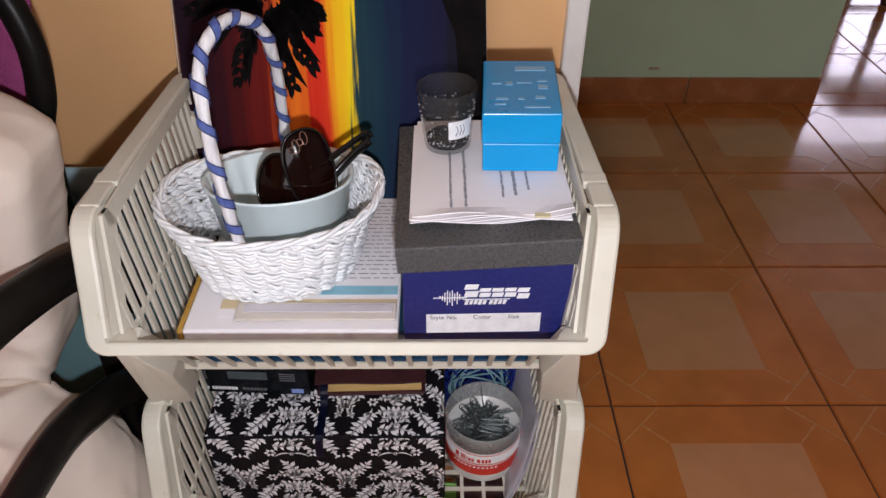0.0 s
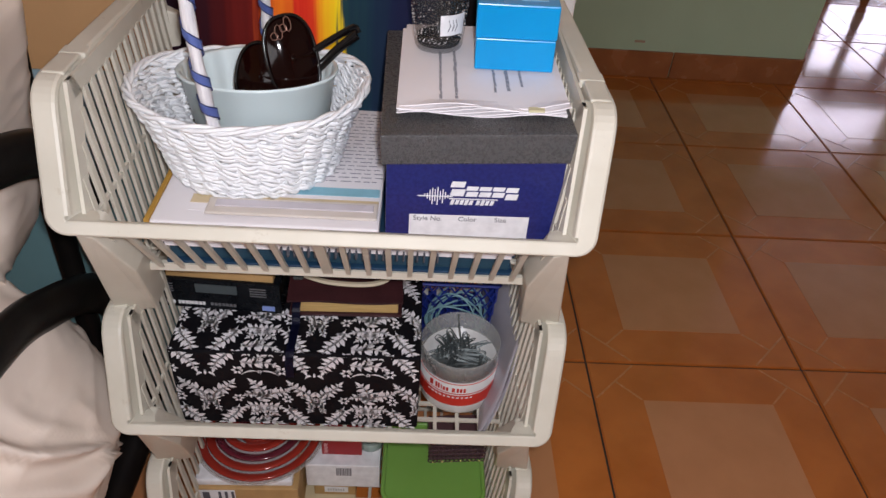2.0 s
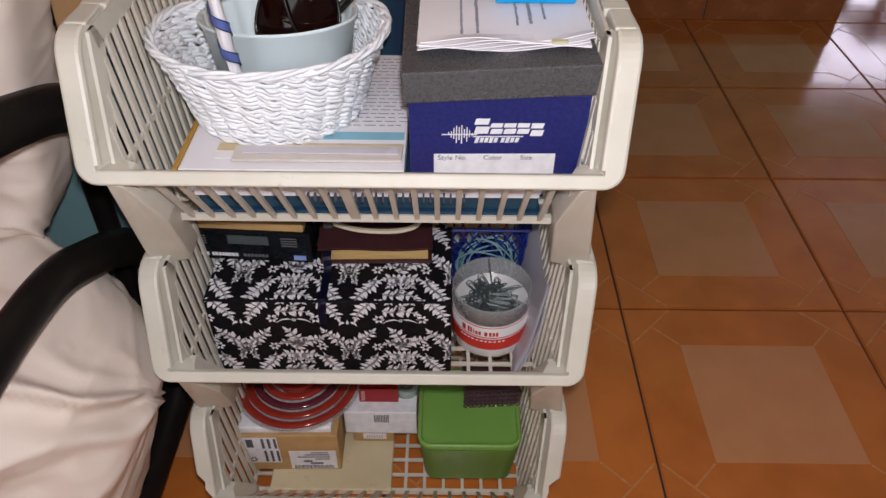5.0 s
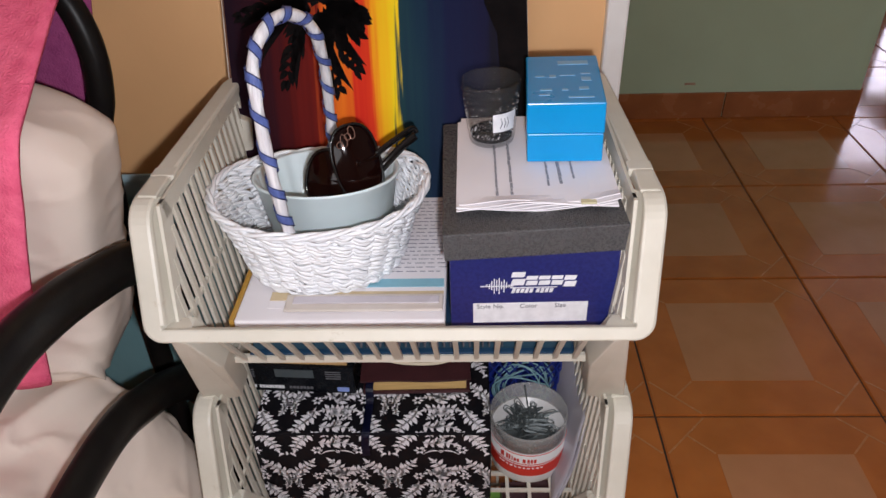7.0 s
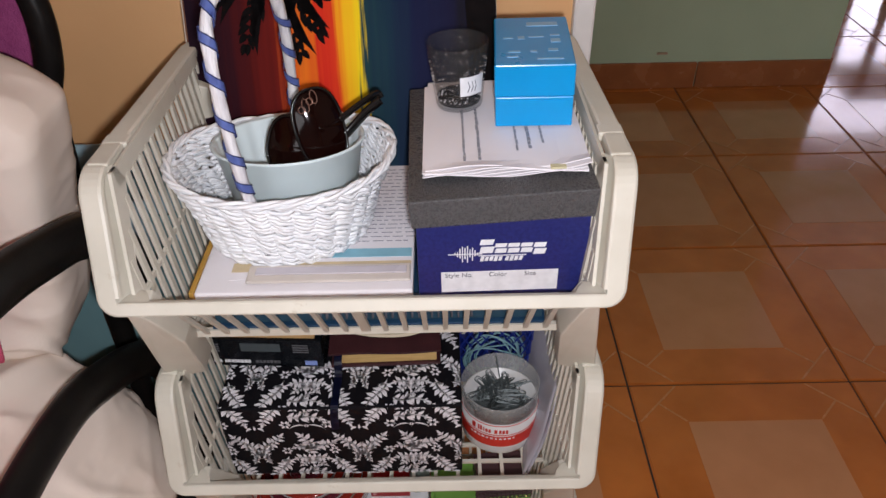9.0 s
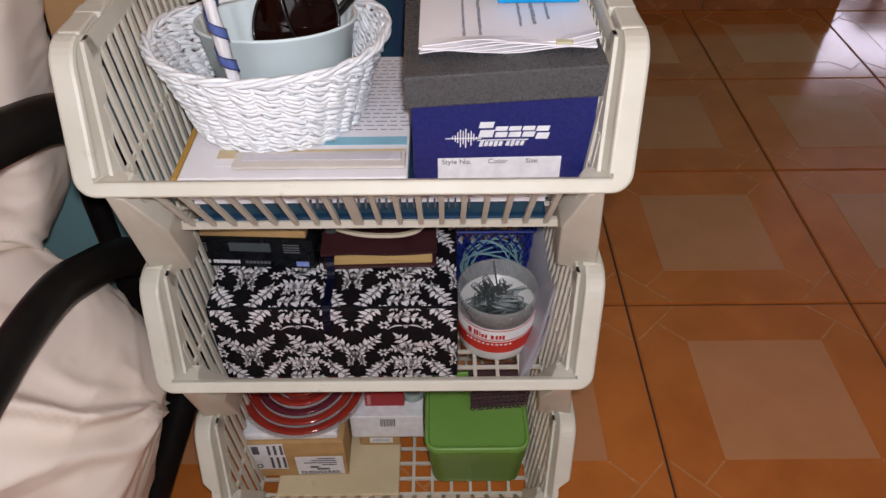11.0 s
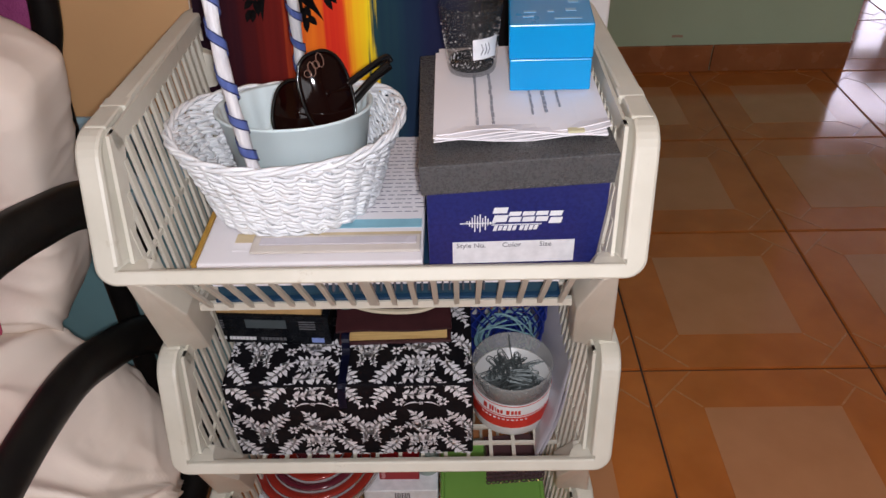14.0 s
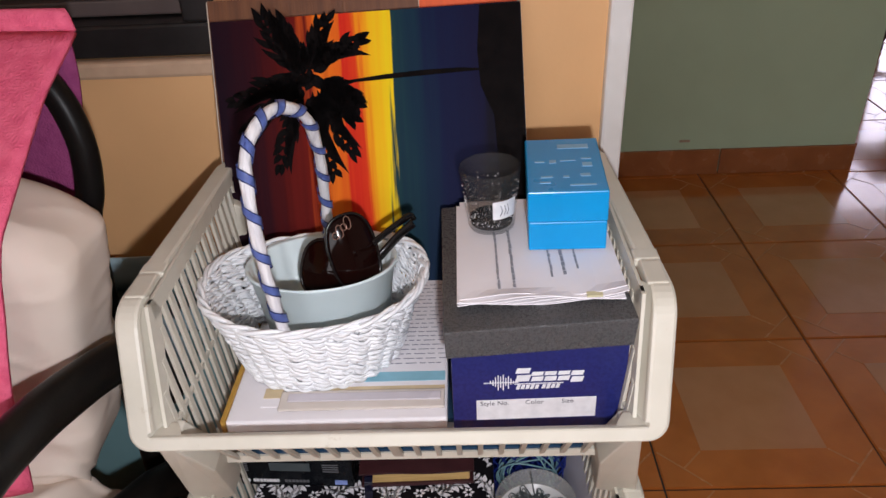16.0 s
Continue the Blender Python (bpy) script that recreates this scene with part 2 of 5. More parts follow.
# window in the peach wall
win = thing("window_1", "black framed window with dark glass", "window", pose(0, WALL_Y, -0.010), kind="structure")
fr = part("window_frame", soft_box((1.20, 0.06, 0.04), 0.004, c=(-0.9, 0.025, 0.937)), BLACK_FRAME, win)
part("window_frame", soft_box((0.04, 0.06, 0.793), 0.004, c=(-0.322, 0.025, 1.354)), BLACK_FRAME, win)
part("window_frame", soft_box((0.04, 0.06, 0.793), 0.004, c=(-1.478, 0.025, 1.354)), BLACK_FRAME, win)
part("sash", soft_box((1.11, 0.03, 0.02), 0.003, c=(-0.9, 0.05, 0.969)), mat("brown_grey_sash", (0.10, 0.075, 0.07), rough=0.4), win)
part("pane", soft_box((1.11, 0.008, 0.77), 0.001, c=(-0.9, 0.07, 1.365)), SMOKE, win)
part("window_sill", soft_box((1.22, 0.022, 0.022), 0.005, c=(-0.9, -0.005, 0.904)), PLASTER, win)

# ---- stacking baskets ----
RX, TIER = -0.067, 0.261
HALF, BAR_HALF, TOP_HALF, RIM_Z, BAR_Z = 0.237, 0.2330, 0.2445, 0.280, 0.172
Y_TOP, Y_BACK = 0.062, 0.378


def rim_loop():
    """Points of the rim and the way inwards at each, from the middle of the front bar round to the middle of the back."""
    out = []
    lean = (Vector((0, Y_TOP, RIM_Z)) - Vector((0, 0.0, BAR_Z))).normalized()
    foot = Vector((0, 0.0, BAR_Z))
    length = (Vector((0, Y_TOP, RIM_Z)) - foot).length

    def at(x, s):
        return Vector((x, 0, 0)) + foot + lean * s

    def wide(s):
        return BAR_HALF + (TOP_HALF - BAR_HALF) * s / length
    r = 0.017
    for i in range(9):
        out.append((at((BAR_HALF - r) * i / 8, 0), lean))
    for i in range(1, 7):
        a = radians(90 * i / 6)
        h = r - r * math.cos(a)
        out.append((at(wide(h) - r + r * math.sin(a), h), Vector((-math.sin(a), 0, 0)) + lean * math.cos(a)))
    for i in range(1, 9):
        h = r + (length - r - 0.022) * i / 8
        out.append((at(wide(h), h), Vector((-1, 0, 0))))
    p0, p1, p2 = at(wide(length - 0.022), length - 0.022), Vector((TOP_HALF, Y_TOP, RIM_Z)), Vector((TOP_HALF, Y_TOP + 0.024, RIM_Z))
    for i in range(1, 7):
        u = i / 6
        out.append((p0 * (1 - u) ** 2 + p1 * 2 * u * (1 - u) + p2 * u * u, Vector((-1, 0, 0))))
    for i in range(1, 10):
        out.append((p2.lerp(Vector((HALF - 0.003, Y_BACK - 0.03, RIM_Z)), i / 9), Vector((-1, 0, 0))))
    for i in range(1, 7):
        a = radians(90 * i / 6)
        out.append((Vector((HALF - 0.033 + 0.03 * math.cos(a), Y_BACK - 0.03 + 0.03 * math.sin(a), RIM_Z)), Vector((-math.cos(a), -math.sin(a), 0))))
    for i in range(1, 8):
        out.append((Vector(((HALF - 0.033) * (1 - i / 7), Y_BACK, RIM_Z)), Vector((0, -1, 0))))
    return out


def flange(w):
    """The rim's share of its full width: narrow along the bars, full along the sides."""
    return 0.62 + 0.38 * min(1.0, abs(w.x))


def table_of_break(h, right):
    """How far the snapped flange still reaches sideways at height h over the bar."""
    if right:
        return 0.214 if h < 0.012 else 0.2185 if h < 0.022 else 0.2225 if h < 0.034 else 0.232 if h < 0.042 else 0.3
    return 0.2175 if h < 0.016 else 0.2145 if h < 0.024 else 0.226 if h < 0.034 else 0.3


def sweep_rim(broken=False):
    half = rim_loop()
    full = half + [(Vector((-p.x, p.y, p.z)), Vector((-w.x, w.y, w.z))) for p, w in half[-2:0:-1]]
    section = [(0.0, -0.013), (0.0, -0.003), (0.001, -0.001), (0.003, 0.0), (0.018, 0.0), (0.0205, -0.001), (0.0215, -0.004), (0.0215, -0.010), (0.019, -0.010), (0.0185, -0.0035), (0.003, -0.0035), (0.0025, -0.013)]
    bm = bmesh.new()
    rings, k = [], len(full)
    for i, (p, w) in enumerate(full):
        t = (full[(i + 1) % k][0] - full[i - 1][0]).normalized()
        n = t.cross(w).normalized()
        if n.dot(Vector((0, -1, 1))) < 0:
            n = -n
        cut = 0.0
        if broken and abs(p.x) > 0.196 and p.y < 0.05:
            # both lower corners of the flange are snapped off along a jagged line
            gone = table_of_break(p.z - BAR_Z, p.x > 0)
            cut = max(0.0, abs(p.x) - gone)
        f = flange(w)
        rings.append([bm.verts.new(p + w * a * f + n * b - Vector((math.copysign(max(0.0, cut - a * f), p.x), 0, 0))) for a, b in section])
    for i in range(k):
        u, v = rings[i], rings[(i + 1) % k]
        for j in range(len(section)):
            jj = (j + 1) % len(section)
            bm.faces.new((u[j], u[jj], v[jj], v[j]))
    return bm


def slant(bm, a, b, wide, thick, side=(0, 1, 0)):
    """A flat rib from a to b."""
    a, b = Vector(a), Vector(b)
    t = (b - a).normalized()
    s = Vector(side)
    s = (s - t * s.dot(t)).normalized()
    n = t.cross(s)
    q = [bm.verts.new(p + s * i * wide / 2 + n * j * thick / 2) for p in (a, b) for i, j in ((-1, -1), (1, -1), (1, 1), (-1, 1))]
    for f in ((0, 1, 2, 3), (7, 6, 5, 4), (0, 4, 5, 1), (1, 5, 6, 2), (2, 6, 7, 3), (3, 7, 4, 0)):
        bm.faces.new([q[i] for i in f])


FLOOR_Z, FLOOR_HALF, FLOOR_Y0, FLOOR_Y1 = 0.072, 0.1985, 0.088, 0.345
WALL_HALF = HALF - 0.0215


def side_at(y, z, sx):
    """The place of the side wall at y, z."""
    k = (z - FLOOR_Z) / (RIM_Z - FLOOR_Z)
    return Vector((sx * (FLOOR_HALF + (WALL_HALF - FLOOR_HALF) * k), y, z))


def rib(panel, a, b, wide, thick, side, name="rib"):
    bm = bmesh.new()
    slant(bm, a, b, wide, thick, side)
    part(name, bm, CREAM, panel)


def storage_basket(z, label, broken=False):
    top = thing("storage_basket", label, "storage basket", pose(RX - (0.002 if z else 0.004), (-0.009, -0.005, -0.001)[round(z / TIER)], z - (0.002 if 0 < z < 0.4 else 0.0)), group="stacked storage baskets")
    part("rim", sweep_rim(broken), CREAM, top, smooth=False)
    slat_mesh = None
    for sx in (-1, 1):
        rails = []
        # solid band under the rim, the panel's foot and its middle rail
        for za, zb, ya, yb in ((0.262, 0.279, 0.072, 0.362), (0.0705, 0.0765, 0.088, 0.346), (0.163, 0.1675, 0.026, 0.355)):
            bm = bmesh.new()
            v = [bm.verts.new(side_at(y, q, sx) + Vector((sx * o, 0, 0))) for o in (-0.001, 0.002) for y, q in ((ya, za), (yb, za), (yb, zb), (ya, zb))]
            for f in ((0, 1, 2, 3), (7, 6, 5, 4), (0, 4, 5, 1), (1, 5, 6, 2), (2, 6, 7, 3), (3, 7, 4, 0)):
                bm.faces.new([v[i] for i in f])
            rails.append(bm)
        bm = bmesh.new()
        # gusset behind the front flange
        v = [bm.verts.new(side_at(y, q, sx) + Vector((sx * o, 0, 0))) for o in (-0.001, 0.0022)
             for y, q in ((0.014, 0.158), (0.034, 0.152), (0.050, 0.205), (0.088, 0.262), (0.080, 0.279), (0.068, 0.279))]
        bm.faces.new(v[:6])
        bm.faces.new(v[6:][::-1])
        for i in range(6):
            j = (i + 1) % 6
            bm.faces.new((v[i], v[6 + i], v[6 + j], v[j]))
        panel = part("side_panel", bm, CREAM, top)
        for q in rails:
            part("rail", q, CREAM, panel)
        # the return that joins the flange to the side wall
        bm = bmesh.new()
        ring = [(p + w * 0.0205 * flange(w), p) for p, w in rim_loop() if p.x > 0.165 and p.y < Y_TOP + 0.02]
        last = None
        for q, p in ring:
            far = side_at(min(q.y + 0.030, 0.100), min(max(q.z - 0.010, 0.150), 0.272), 1)
            row = []
            for u in (0.0, 0.25, 0.6, 1.0):
                c = Vector((q.x, q.y + 0.004, q.z - 0.002)).lerp(far, u)
                c.y += 0.006 * math.sin(u * math.pi)
                row.append(bm.verts.new((sx * c.x, c.y, c.z)))
            if last:
                for i in range(3):
                    bm.faces.new((last[i], last[i + 1], row[i + 1], row[i]))
            last = row
        part("corner_web", bm, CREAM, panel)
        # the seat moulded in the rim for the legs of the basket above
        for c, s in (((sx * (TOP_HALF - 0.014), 0.130, RIM_Z - 0.004), (0.024, 0.018, 0.009)), ((sx * (TOP_HALF - 0.013), 0.100, RIM_Z - 0.001), (0.019, 0.036, 0.004))):
            part("leg_seat", soft_box(s, 0.0018, c=c), CREAM, panel)
        for i in range(18):
            y = 0.042 + i * 0.0176
            zt = 0.264 if y > 0.085 else 0.172 + (y - 0.018) * 1.33
            bm = bmesh.new()
            zb = max(0.073, 0.168 - (y - 0.022) * 1.45)
            slant(bm, side_at(y, zb, sx), side_at(y, zt, sx), 0.0072, 0.0034)
            part("slat", bm, CREAM, panel)
    # low front wall
    bm = bmesh.new()
    zt, zb = BAR_Z - 0.004, FLOOR_Z - 0.007
    yt, yb = 0.018, FLOOR_Y0 + 0.002
    ht, hb = 0.199, FLOOR_HALF + 0.001
    for k, w in ((0.0, 0.005), (0.97, 0.008)):
        zz, yy, hh = zt + (zb - zt) * k, yt + (yb - yt) * k, ht + (hb - ht) * k
        slant(bm, (-hh, yy, zz), (hh, yy, zz), w, 0.004, side=(0, 0, 1))
    panel = part("front_panel", bm, CREAM, top)
    for i in range(20):
        u = -1 + 2 * i / 19
        w = 0.010 if i in (0, 9, 19) else 0.0052
        rib(panel, (u * ht, yt, zt), (u * hb, yb, zb), w, 0.0038, (1, 0, 0))
    # back wall
    bm = bmesh.new()
    for za in (0.264, 0.165, 0.073):
        k = (za - FLOOR_Z) / (RIM_Z - FLOOR_Z)
        yy = FLOOR_Y1 + 0.012 * k
        hh = FLOOR_HALF + (WALL_HALF - FLOOR_HALF) * k
        slant(bm, (-hh, yy, za), (hh, yy, za), 0.016 if za > 0.25 else 0.005, 0.003, side=(0, 0, 1))
    panel = part("back_panel", bm, CREAM, top)
    for i in range(21):
        u = -1 + 2 * i / 20
        rib(panel, (u * FLOOR_HALF, FLOOR_Y1, 0.073), (u * WALL_HALF * 0.985, FLOOR_Y1 + 0.011, 0.266), 0.007, 0.0034, (1, 0, 0))
    # open grid of the bottom
    bm = bmesh.new()
    slant(bm, (-FLOOR_HALF, FLOOR_Y0, FLOOR_Z - 0.0002), (FLOOR_HALF, FLOOR_Y0, FLOOR_Z - 0.0002), 0.0055, 0.0036)
    grid = part("bottom_grid", bm, CREAM, top)
    rib(grid, (-FLOOR_HALF, FLOOR_Y1, FLOOR_Z - 0.0002), (FLOOR_HALF, FLOOR_Y1, FLOOR_Z - 0.0002), 0.0055, 0.0036, (0, 1, 0), "bar")
    for i in range(15):
        x = -FLOOR_HALF + 2 * FLOOR_HALF * i / 14
        rib(grid, (x, FLOOR_Y0, FLOOR_Z), (x, FLOOR_Y1, FLOOR_Z), 0.0045, 0.004, (1, 0, 0), "bar")
    for i in range(1, 10):
        y = FLOOR_Y0 + (FLOOR_Y1 - FLOOR_Y0) * i / 10
        rib(grid, (-FLOOR_HALF, y, FLOOR_Z - 0.0002), (FLOOR_HALF, y, FLOOR_Z - 0.0002), 0.0045, 0.0036, (0, 1, 0), "bar")
    # legs: slanting channels
    for sx in (-1, 1):
        for back in (False, True):
            bm = bmesh.new()
            if back:
                face = [((sx * 0.200, 0.352, 0.240)), ((sx * 0.232, 0.352, 0.252)), ((sx * 0.238, 0.325, 0.0)), ((sx * 0.197, 0.325, 0.0))]
                push = Vector((0, -0.03, 0))
            else:
                face = [(sx * 0.1875, 0.047, 0.094), (sx * 0.199, 0.010, 0.163), (sx * 0.212, 0.006, 0.170), (sx * 0.2385, 0.085, 0.006), (sx * 0.2365, 0.088, 0.0), (sx * 0.199, 0.096, 0.0), (sx * 0.1975, 0.095, 0.003)]
                push = Vector((0, 0.034, 0.004))
            a = [bm.verts.new(q) for q in face]
            b = [bm.verts.new(Vector(q) + push) for q in face]
            bm.faces.new(a)
            for i in range(len(a)):
                j = (i + 1) % len(a)
                bm.faces.new((a[i], b[i], b[j], a[j]))
            bm.faces.new(b[::-1])
            bmesh.ops.bevel(bm, geom=bm.edges[:], offset=0.0018, segments=2, affect="EDGES", profile=0.5)
            part("leg", bm, CREAM, top)
    return top


storage_basket(0.0, "grimy cream plastic stacking basket with snapped rim corners on the tiles", True)
storage_basket(TIER, "cream plastic stacking basket filled with boxes and clips")
storage_basket(2 * TIER, "cream plastic stacking basket holding a wicker basket")

# ---- more surfaces ----
NAVY = mat("navy_printed_card", (0.012, 0.016, 0.11), (0.02, 0.026, 0.15), rough=0.32, scale=260, bump=0.1, bump_scale=700)
LIDGREY = mat("charcoal_embossed_card", (0.082, 0.081, 0.083), (0.064, 0.064, 0.066), rough=0.27, scale=420, bump=0.65, bump_scale=760)
WHITE_INK = mat("white_print", (0.82, 0.82, 0.84), rough=0.45, scale=80)
INK = mat("grey_print", (0.10, 0.10, 0.12), rough=0.6, scale=80)
PAPER = mat("white_paper", (0.83, 0.80, 0.82), (0.79, 0.76, 0.78), rough=0.75, scale=12, bump=0.05, bump_scale=80)
STICKY = mat("faded_sticky_note", (0.60, 0.55, 0.34), rough=0.8, scale=30)
AZURE = mat("azure_glossy_card", (0.0, 0.29, 0.66), (0.0, 0.26, 0.60), rough=0.28, scale=9, bump=0.04, bump_scale=90)
AZURE_INK = mat("pale_blue_print", (0.22, 0.48, 0.72), rough=0.4, scale=60)
WICKER = mat("white_painted_wicker", (0.90, 0.91, 0.92), (0.80, 0.82, 0.85), rough=0.4, scale=70, bump=0.5, bump_scale=260, stretch=(1, 1, 3))
CORD = mat("white_wrapped_raffia", (0.80, 0.79, 0.80), (0.60, 0.59, 0.62), rough=0.5, scale=260, bump=0.9, bump_scale=420, stretch=(1, 0.35, 0.12))
RIBBON = mat("blue_ribbon", (0.19, 0.27, 0.64), (0.15, 0.21, 0.54), rough=0.35, scale=60)
RIBBON_EDGE = mat("dark_ribbon_edge", (0.03, 0.035, 0.13), rough=0.4)
BOWL = mat("pale_blue_plastic", (0.80, 0.92, 0.94), (0.76, 0.88, 0.90), rough=0.3, scale=12, thin=0.15)
DARK_LENS = mat("brown_black_lens", (0.007, 0.0014, 0.001), rough=0.07, scale=20, spec=0.25)
DARK_ACETATE = mat("black_acetate", (0.006, 0.005, 0.005), rough=0.14, scale=20)
METAL = mat("steel_wire", (0.13, 0.15, 0.15), (0.08, 0.095, 0.095), rough=0.45, metal=0.5, scale=60)
BLACK_CARD = mat("black_card", (0.006, 0.006, 0.008), (0.009, 0.008, 0.010), rough=0.42, scale=60, bump=0.05, spec=0.12)
GLOSS_BLACK = mat("black_box_card", (0.004, 0.005, 0.007), (0.007, 0.008, 0.010), spec=0.2, rough=0.25, scale=60)
DAMASK = mat("silver_white_print", (0.84, 0.82, 0.85), (0.74, 0.72, 0.75), rough=0.4, scale=90)
KRAFT = mat("kraft_card", (0.50, 0.31, 0.13), (0.42, 0.26, 0.105), rough=0.75, scale=40, bump=0.15, bump_scale=200)
LEATHER = mat("burgundy_leather", (0.050, 0.014, 0.016), (0.035, 0.010, 0.012), rough=0.42, scale=40, bump=0.3, bump_scale=420)
GILT = mat("gilt_page_edges", (0.62, 0.42, 0.17), (0.48, 0.31, 0.11), rough=0.45, scale=20, stretch=(1, 1, 40), bump=0.4, bump_scale=60)
NAVY_MESH = mat("royal_blue_plastic", (0.010, 0.025, 0.22), rough=0.35, scale=20)
WIRE_TEAL = mat("pale_teal_wire", (0.20, 0.36, 0.40), rough=0.35, scale=30)
CUP_WHITE = mat("white_cup_plastic", (0.74, 0.73, 0.71), rough=0.32, scale=20, sub=0.1)
RED = mat("red_print", (0.62, 0.035, 0.02), (0.55, 0.03, 0.018), rough=0.4, scale=30)
RED_BOX = mat("dark_red_card", (0.32, 0.008, 0.012), rough=0.35, scale=30)
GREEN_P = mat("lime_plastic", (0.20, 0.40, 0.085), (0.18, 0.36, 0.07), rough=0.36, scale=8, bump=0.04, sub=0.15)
# tub walls: the lid's lime with the upright sides' shade put into the colour
GREEN_SHADE = mat("lime_plastic_shaded", (0.115, 0.235, 0.035), (0.10, 0.21, 0.028), rough=0.36, scale=8, bump=0.04, sub=0.15)
LACE = mat("plum_filigree", (0.075, 0.035, 0.045), (0.05, 0.022, 0.03), rough=0.4, scale=40)
IVORY = mat("yellowed_ivory_card", (0.66, 0.56, 0.36), (0.58, 0.48, 0.29), rough=0.6, scale=12, wear=(0.38, 0.29, 0.16), wear_scale=26, wear_at=0.6)
CERT_BLUE = mat("light_blue_band", (0.26, 0.52, 0.63), rough=0.6, scale=40)
CERT_GOLD = mat("pale_gold_band", (0.66, 0.53, 0.33), rough=0.6, scale=40)
GOLD_EDGE = mat("ochre_folder_edge", (0.48, 0.27, 0.05), rough=0.6, scale=40)
FOLDER_BLUE = mat("blue_folder", (0.016, 0.052, 0.105), (0.012, 0.042, 0.085), rough=0.35, scale=20)


def clear(name, tint, rough=0.06, alpha=0.35):
    """Thin clear plastic or glass: part see-through, part glossy."""
    return mat(name, tint, rough=rough, scale=14, alpha=alpha)


SLEEVE = clear("milky_plastic_sleeve", (0.72, 0.70, 0.78), 0.18, 0.55)
SMOKED = clear("smoked_tumbler_glass", (0.075, 0.072, 0.07), 0.05, 0.19)
CLEAR_LID = clear("clear_plastic", (0.75, 0.68, 0.64), 0.1, 0.30)
RED_CLEAR = clear("red_translucent_plastic", (0.38, 0.035, 0.022), 0.12, 0.80)
PURPLE_CLEAR = clear("plum_translucent_plastic", (0.14, 0.022, 0.035), 0.12, 0.88)

FL2 = 2 * TIER + 0.1222
FL1, FL0 = TIER + 0.1222, 0.1222
GRID2, GRID1, GRID0 = (k * TIER + FLOOR_Z + 0.0022 for k in (2, 1, 0))


def tops():
    return {o for o in scene.objects if o.parent is None}


def fit_to_view(things, size, a, b):
    """Resizes a group of modelled things evenly, as if about the camera so their view holds, moving its point a to b on
    the grid of a basket.
    """
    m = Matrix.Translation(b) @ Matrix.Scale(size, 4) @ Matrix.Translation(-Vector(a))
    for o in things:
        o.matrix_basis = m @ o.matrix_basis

# ---- top basket ----
o = thing("binder", "thick dark blue binder lying on the basket's bottom grid", "binder", pose(-0.066, 0.208, GRID2))
part("cover", soft_box((0.352, 0.245, 0.0035), 0.001, c=(0, 0, 0.00175)), FOLDER_BLUE, o)
part("cover", soft_box((0.352, 0.245, 0.0025), 0.001, c=(0, 0, 0.0255)), FOLDER_BLUE, o)
part("leaf_block", soft_box((0.345, 0.238, 0.0205), 0.001, c=(0, 0.002, 0.0140)), mat("blue_leaf_edges", (0.018, 0.060, 0.095), (0.013, 0.045, 0.075), rough=0.6, scale=30, stretch=(0.2, 0.2, 60), bump=0.3), o)
o = thing("exercise_book", "white exercise books in a flat pile", "book", pose(-0.066, 0.204, GRID2 + 0.0270))
for k in range(3):
    part("cover", soft_box((0.344 - 0.006 * (k % 2), 0.250, 0.0062), 0.001, c=(0.002 * (k % 2), -0.0055 * k, 0.0032 + 0.0067 * k)), PAPER, o)
for i in range(24):
    x = -0.055 + i * 0.0066
    bm = bmesh.new()
    tube(bm, [Vector((x, -0.1395 + 0.004 * math.cos(a), 0.0105 + 0.0050 * math.sin(a))) for a in (k * math.pi / 4 for k in range(8))], 0.0009, 4, closed=True, up=(1, 0, 0))
    part("spiral_ring", bm, INK, o)
o = thing("folder", "flat blue folder lying on a pile of books", "folder", pose(-0.066, 0.186, FL2))
part("cover", soft_box((0.345, 0.250, 0.0045), 0.0015, c=(0, 0.016, 0.00225)), FOLDER_BLUE, o)
o = thing("notebook", "white spiral notebook lying under the papers", "notebook", pose(-0.10, 0.178, FL2 + 0.0045))
part("page_block", soft_box((0.140, 0.240, 0.0035), 0.0008, c=(-0.066, 0.016, 0.00475)), PAPER, o)
part("cover", soft_box((0.140, 0.244, 0.003), 0.0008, c=(-0.066, 0.016, 0.0015)), FOLDER_BLUE, o, "dark blue cover")
for i in range(21):
    x = -0.132 + i * 0.0062
    bm = bmesh.new()
    tube(bm, [Vector((x, -0.105 + 0.004 * math.cos(a), 0.0033 + 0.0038 * math.sin(a))) for a in (k * math.pi / 4 for k in range(8))], 0.0006, 4, closed=True, up=(1, 0, 0))
    part("spiral_ring", bm, INK, o)
o = thing("document_folder", "white document folder with an ochre edge", "folder", pose(-0.1330, 0.187, FL2 + 0.011))
part("sheaf", soft_box((0.213, 0.256, 0.0135), 0.002, c=(0, 0, 0.0068)), PAPER, o)
part("edge_strip", soft_box((0.005, 0.256, 0.0145), 0.001, c=(-0.1091, 0, 0.0072)), GOLD_EDGE, o, "ochre edge")
TOPF = FL2 + 0.0247
o = thing("certificate", "printed certificate with blue and gold bands", "paper", pose(-0.119, 0.196, TOPF))
part("paper_sheet", soft_box((0.180, 0.236, 0.0007), 0.0002, c=(0, 0, 0.00035)), PAPER, o)
bm = bmesh.new()
box(bm, (0, -0.078, 0.0009), (0.18, 0.014, 0.0004))
part("blue_band", bm, CERT_BLUE, o)
bm = bmesh.new()
box(bm, (0, -0.099, 0.0009), (0.18, 0.014, 0.0004))
part("gold_band", bm, CERT_GOLD, o)
bm = bmesh.new()
rng = random.Random(4)
